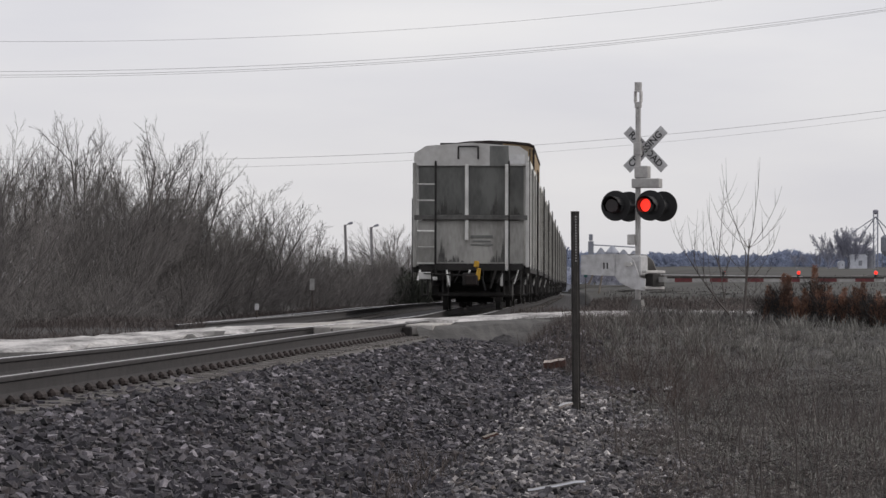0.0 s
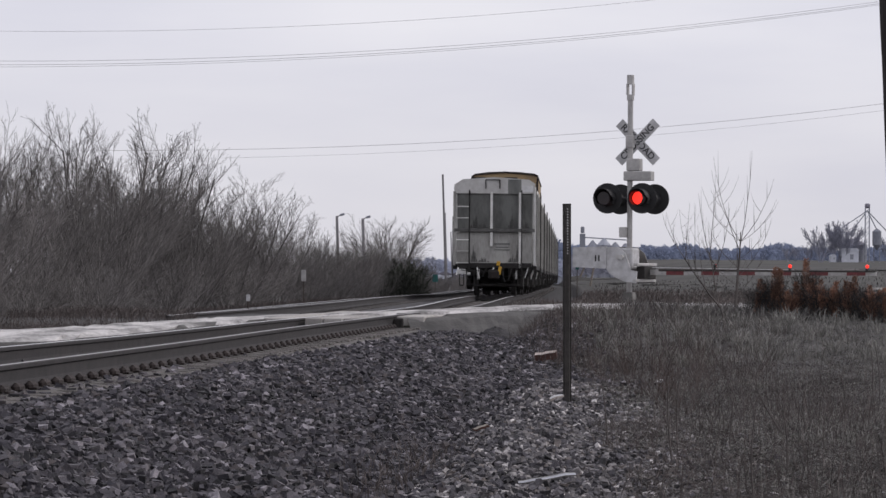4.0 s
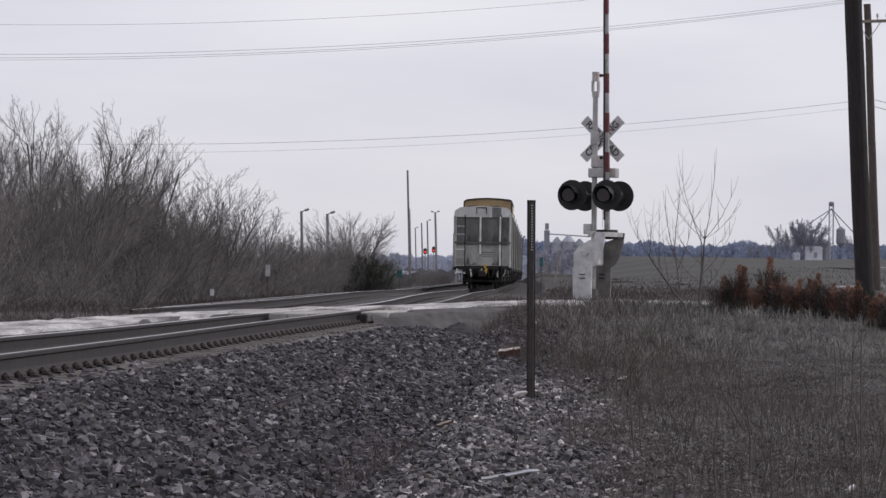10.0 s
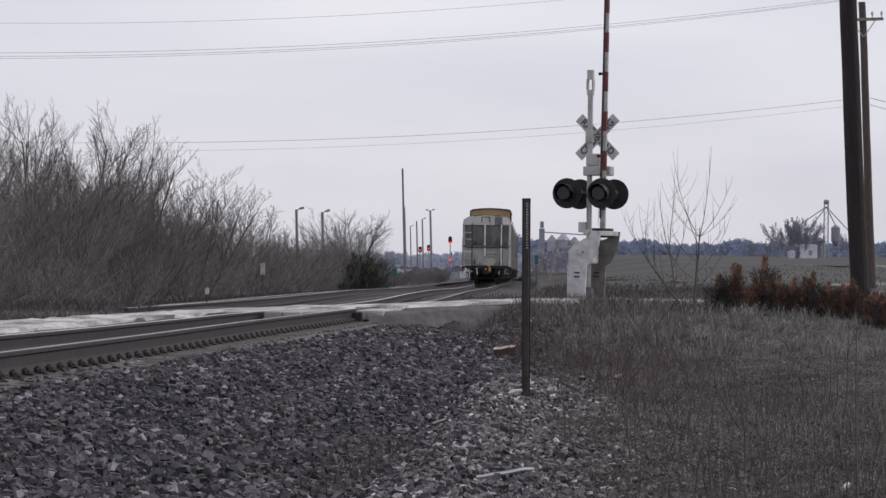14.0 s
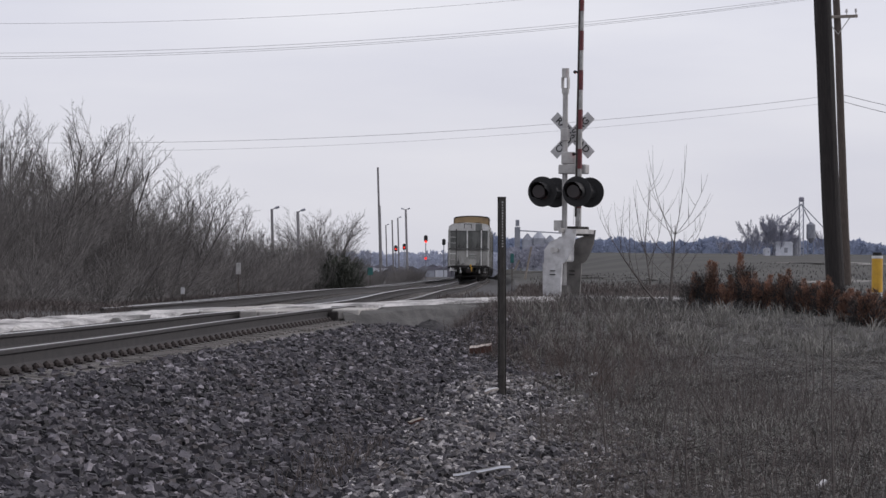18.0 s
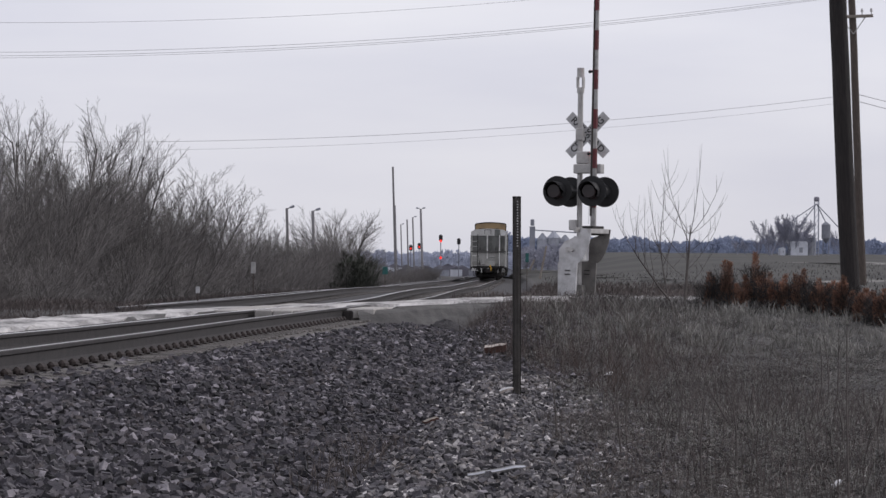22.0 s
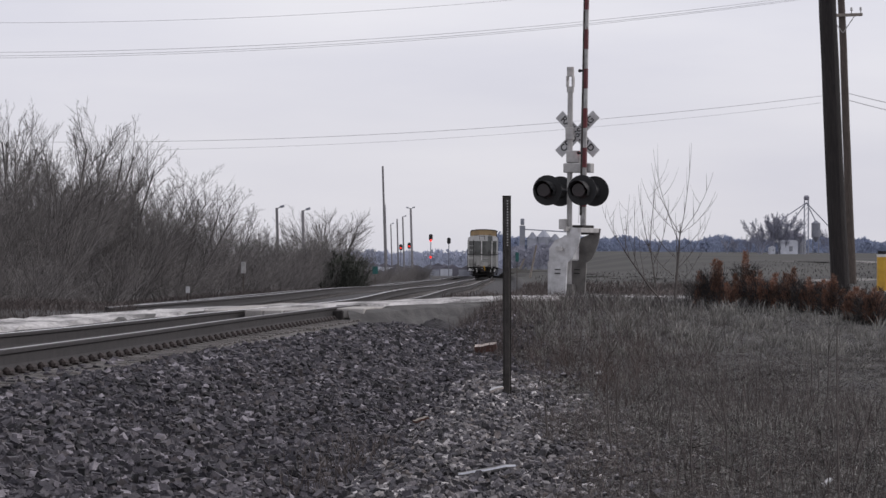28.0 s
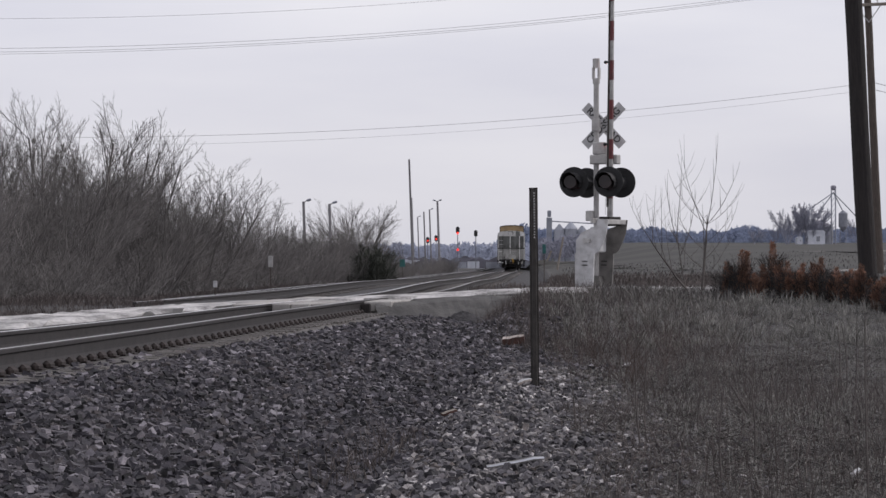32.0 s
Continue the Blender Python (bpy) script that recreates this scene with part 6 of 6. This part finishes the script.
def patchy(spot, seed, share):
    """Keeps a spot only inside uneven patches that cover about that share of the ground."""
    def keep(rng):
        p = spot(rng)
        if p is None:
            return None
        x, y = p
        v = math.sin(x * 2.1 + seed + 1.3 * math.sin(y * 0.45)) + math.sin(y * 0.62 - x * 1.3 + 2 * seed) + 0.8 * math.sin(x * 5.3 + y * 1.1)
        return p if v > 2.2 - 3.6 * share or rng.random() < 0.12 else None
    return keep


blades("dry_grass", "matted dry grey-tan winter grass", 80000, 12, grass_spot, lambda x, y, rng: grass_height(x, y, rng) * 0.42, 0.0040, "grass", 4.2)
blades("grass_tufts", "clumps of dry grey-tan winter grass", 52000, 22, patchy(grass_spot, 1.0, 0.5), lambda x, y, rng: grass_height(x, y, rng) * 0.62, 0.0034, "grass", 2.4, tuft=30)
blades("pale_blades", "curled pale dead blades among the grass", 9000, 23, patchy(grass_spot, 4.0, 0.35), lambda x, y, rng: grass_height(x, y, rng) * 0.8, 0.0042, "pale_grass", 2.6, tuft=6)


def litter(name, label, n, seed, material, y0, y1, long_):
    """Broken blades and straw lying across one another on the ground."""
    rng, quick = np.random.default_rng(seed), Quick(seed)
    spots = []
    while len(spots) < n:
        y = y0 + (y1 - y0) * quick.random() ** 1.5
        x = edge(y) + (0.155 * y - edge(y)) * quick.random() + quick.normal() * 0.25
        spots.append((x, y, gz(x, y) + abs(quick.normal()) * 0.022))
    c = np.array(spots)
    a = rng.uniform(0, 6.283, n)
    out = np.stack([np.cos(a), np.sin(a), rng.normal(size=n) * 0.35], 1)
    vs, fs = flakes(rng, c, out, rng.uniform(0.3, 1.0, n) * long_, rng.uniform(0.0012, 0.0034, n))
    tagged(raw(name, vs, fs, material), label, "grass", kind="stuff")


litter("grass_litter", "flattened grey straw lying on the ground", 52000, 71, "grass", 15, 56, 0.12)
litter("pale_straw", "scattered pale straw lying on the ground", 9000, 73, "pale_grass", 15, 44, 0.10)
litter("dead_stems", "broken brown weed stems lying on the ground", 26000, 72, "weed", 15, 50, 0.16)


def weed_spot(rng):
    y = 17 + 40 * rng.uniform() ** 1.3
    c = edge(y) + 0.9 + 0.03 * y
    x = c + rng.normal() * 0.8
    return (x, y) if x > edge(y) - 0.1 else None


def weed_height(x, y, rng):
    return rng.uniform(0.12, 0.5)


blades("dry_weeds", "tall thin reddish dry weed stems", 4600, 13, weed_spot, weed_height, 0.0030, "weed", 0.9)


def near_spot(rng):
    y = 15 + 12 * rng.uniform()
    return edge(y) - 0.15 + abs(rng.normal()) * 0.7, y


blades("near_weeds", "dark brown dry weeds at the edge of the stones", 3000, 19, near_spot, lambda x, y, rng: rng.uniform(0.03, 0.2), 0.0034, "weed", 1.8)


def furrow_spot(rng):
    y = 19 + 6 * rng.uniform()
    return -0.45 + 0.052 * (y - 21.3) + rng.normal() * 0.13 - 0.05, y


blades("furrow_weeds", "dark dry weeds in a dip of the stones", 420, 17, furrow_spot, lambda x, y, rng: rng.uniform(0.05, 0.22), 0.006, "weed", 0.9)


def far_spot(rng):
    y = 50 + 40 * rng.uniform()
    x = 3.0 + rng.uniform() * 12
    return x, y


blades("roadside_grass", "dry grass beyond the road", 13000, 14, far_spot, lambda x, y, rng: 0.75 * grass_height(x, y, rng), 0.011, "grass", 0.9)


def tuft_spot(rng):
    y = 43 + 12 * rng.uniform()
    return 1.6 + rng.uniform() * (0.152 * y - 1.6), y


blades("pale_tufts", "pale grey tufts of tall dry grass", 6400, 41, tuft_spot, lambda x, y, rng: rng.uniform(0.10, 0.30), 0.008, "pale_grass", 1.1, tuft=16)


def thicket_spot(rng):
    y = 42 + 14 * rng.uniform()
    return 0.5 + abs(rng.normal()) * 1.3 + 0.5 * rng.uniform(), y


blades("thicket_weeds", "dark thin tangled weeds beside the crossing", 4200, 43, thicket_spot, lambda x, y, rng: rng.uniform(0.06, 0.34), 0.005, "weed", 0.9)


def west_spot(rng):
    y = 40 + 36 * rng.uniform()
    x = float(np.interp(y, [38, 42, 45.6, 50.5, 57.6, 64, 76], [-16.2, -9.3, -6.2, -5.7, -4.9, -5.6, -6.6])) - 3.5 * rng.uniform()
    return (x, y) if y < 61 or x < tx(y) - 5.6 else None


blades("west_grass", "dark dry grass between the road and the brush", 13000, 44, west_spot, lambda x, y, rng: rng.uniform(0.05, 0.26), 0.008, "weed", 1.2)


def seed_heads():
    """Small pale seed heads on thin stalks, scattered over the grass."""
    rng = Quick(45)
    vs, fs = [], []
    while len(fs) < 5000:
        p = grass_spot(rng)
        if p is None:
            continue
        x, y = p
        z, h, w = gz(x, y), rng.uniform(0.04, 0.16), rng.uniform(0.003, 0.0065)
        l, d = w * rng.uniform(1.0, 2.6), rng.uniform(-0.03, 0.03)
        b = len(vs)
        vs += [(x - 0.0012, y, z - 0.02), (x + 0.0012, y, z - 0.02), (x + d + 0.001, y, z + h), (x + d - 0.001, y, z + h)]
        vs += [(x + d, y - 0.002, z + h - l), (x + d + w, y, z + h), (x + d * 1.2, y + 0.002, z + h + l), (x + d - w, y, z + h + 0.2 * l)]
        fs += [(b, b + 1, b + 2, b + 3), (b + 4, b + 5, b + 6, b + 7)]
    tagged(raw("seed_heads", vs, fs, "pale_grass"), "scattered pale seed heads of dry weeds", "weed", kind="stuff")


seed_heads()


def strip_spot(rng):
    y = 66 + 60 * rng.uniform() ** 1.4
    return tx(y) + 1.9 + 0.11 * y * rng.uniform(), y


blades("strip_weeds", "dark dry weeds between the track and the field", 12000, 46, strip_spot, lambda x, y, rng: rng.uniform(0.06, 0.3), 0.013, "weed", 0.9)


def bank_spot(rng):
    return 2.6 + rng.uniform() * 6.5, 53.0 + rng.uniform() * 7


blades("bank_grass", "tall dry grass on the road bank", 9000, 18, bank_spot, lambda x, y, rng: rng.uniform(0.08, 0.34), 0.009, "grass", 0.9)


def verge_spot(rng):
    y = 30 + 150 * rng.uniform() ** 1.6
    return tx(y) - rng.uniform(6.4, 9.5), y


blades("verge_grass", "dry grass on the far verge of the tracks", 14000, 15, verge_spot, lambda x, y, rng: rng.uniform(0.06, 0.22), 0.011, "weed", 1.2)


def field_spot(rng):
    y = 75 + 260 * rng.uniform() ** 1.5
    return tx(y) + 4.5 + rng.uniform() * (0.16 * y), y


blades("field_stubble", "sparse stubble and tufts on the dark field", 5000, 16, field_spot, lambda x, y, rng: rng.uniform(0.05, 0.25), 0.035, "grass", 0.9)


# ---- ballast stones ----
CUBE = np.array([(a, b, d) for a in (-1, 1) for b in (-1, 1) for d in (-1, 1)], float)
SF = np.array([(0, 1, 3, 2), (4, 6, 7, 5), (0, 4, 5, 1), (2, 3, 7, 6), (0, 2, 6, 4), (1, 5, 7, 3)])


def stone_blocks(rng, sizes, places):
    """Angular crushed stones of the given sizes, turned at random."""
    n = len(sizes)
    c = CUBE * (0.55 + 0.45 * rng.uniform(size=(n, 8, 3))) * np.array([0.62, 0.55, 0.33]) * np.asarray(sizes)[:, None, None]
    turn, tilt, way = rng.uniform(0, 6.283, n), np.abs(rng.normal(size=n)) * 0.75, rng.uniform(0, 6.283, n)
    ct, st, cz, sz = np.cos(tilt / 2), np.sin(tilt / 2), np.cos(turn / 2), np.sin(turn / 2)
    tx_, ty_ = st * np.cos(way), st * np.sin(way)
    q = np.stack([ct * cz, tx_ * cz + ty_ * sz, ty_ * cz - tx_ * sz, ct * sz], 1)
    w, x, y, z = (q / np.linalg.norm(q, axis=1)[:, None]).T
    r = np.stack([1 - 2 * (y * y + z * z), 2 * (x * y - z * w), 2 * (x * z + y * w), 2 * (x * y + z * w), 1 - 2 * (x * x + z * z), 2 * (y * z - x * w), 2 * (x * z - y * w), 2 * (y * z + x * w), 1 - 2 * (x * x + y * y)], 1).reshape(n, 3, 3)
    vs = np.einsum("nij,nkj->nki", r, c) + np.asarray(places)[:, None, :]
    fs = (np.arange(n) * 8)[:, None, None] + SF[None]
    return vs.reshape(-1, 3).tolist(), fs.reshape(-1, 4).tolist()


def ballast():
    t = thing("ballast", "grey crushed stone ballast on the track shoulder", "ballast", kind="structure")
    rng, quick = np.random.default_rng(31), Quick(33)
    coarse, pale = [], []
    while len(coarse) + len(pale) < 112000:
        y = 13.5 + 43 * quick.random() ** 1.9
        lo, hi = tx(y) + 1.46, edge(y) + 0.15 + 0.4 * quick.normal()
        x = lo + (hi + 0.2 - lo) * quick.random()
        if x < -0.16 * y or x > hi or (y > 53.6):
            continue
        s = quick.uniform(0.022, 0.04 + 0.028 * quick.random()) * (1 + 0.25 * (y > 32))
        fine = x > -0.35 + 0.052 * (y - 21.3) + 0.15 * quick.normal() and y < 36
        s *= 0.8 if fine else 1.0
        (pale if fine else coarse).append((s, (x, y, gz(x, y) + s * quick.uniform(-0.3, 0.8))))
    # between the rails and the tracks
    for _ in range(14000):
        y = 20 + 60 * quick.random() ** 1.4
        s = quick.uniform(0.05, 0.10)
        u = quick.uniform(-6.5, 1.3)
        if u < -2 and y < 58:
            continue
        coarse.append((s, (tx(y) + u, y, -0.25 + s * quick.uniform(-0.2, 0.25))))
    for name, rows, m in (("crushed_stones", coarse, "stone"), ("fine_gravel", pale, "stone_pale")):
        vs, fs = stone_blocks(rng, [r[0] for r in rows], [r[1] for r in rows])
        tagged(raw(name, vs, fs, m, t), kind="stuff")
    shapes = []
    for k in range(12):
        me = bpy.data.meshes.new("stone")
        me.from_pydata(*(lambda o: (o[0], [], o[1]))(stone_blocks(rng, [0.056], [(0, 0, 0)])))
        me.materials.append(M["stone_one"])
        shapes.append(me)
    for k in range(300):
        y = 17.0 + 5.5 * rng.uniform()
        x = -2.4 + 3.0 * rng.uniform()
        ob = new("stone", shapes[k % 12])
        ob.parent = t
        ob.matrix_basis = pose(x, y, gz(x, y) + 0.02, rng.normal() * 35, rng.normal() * 35, rng.uniform(0, 360))


ballast()


def motions():
    train_motion()
    gate_motion()


motions()
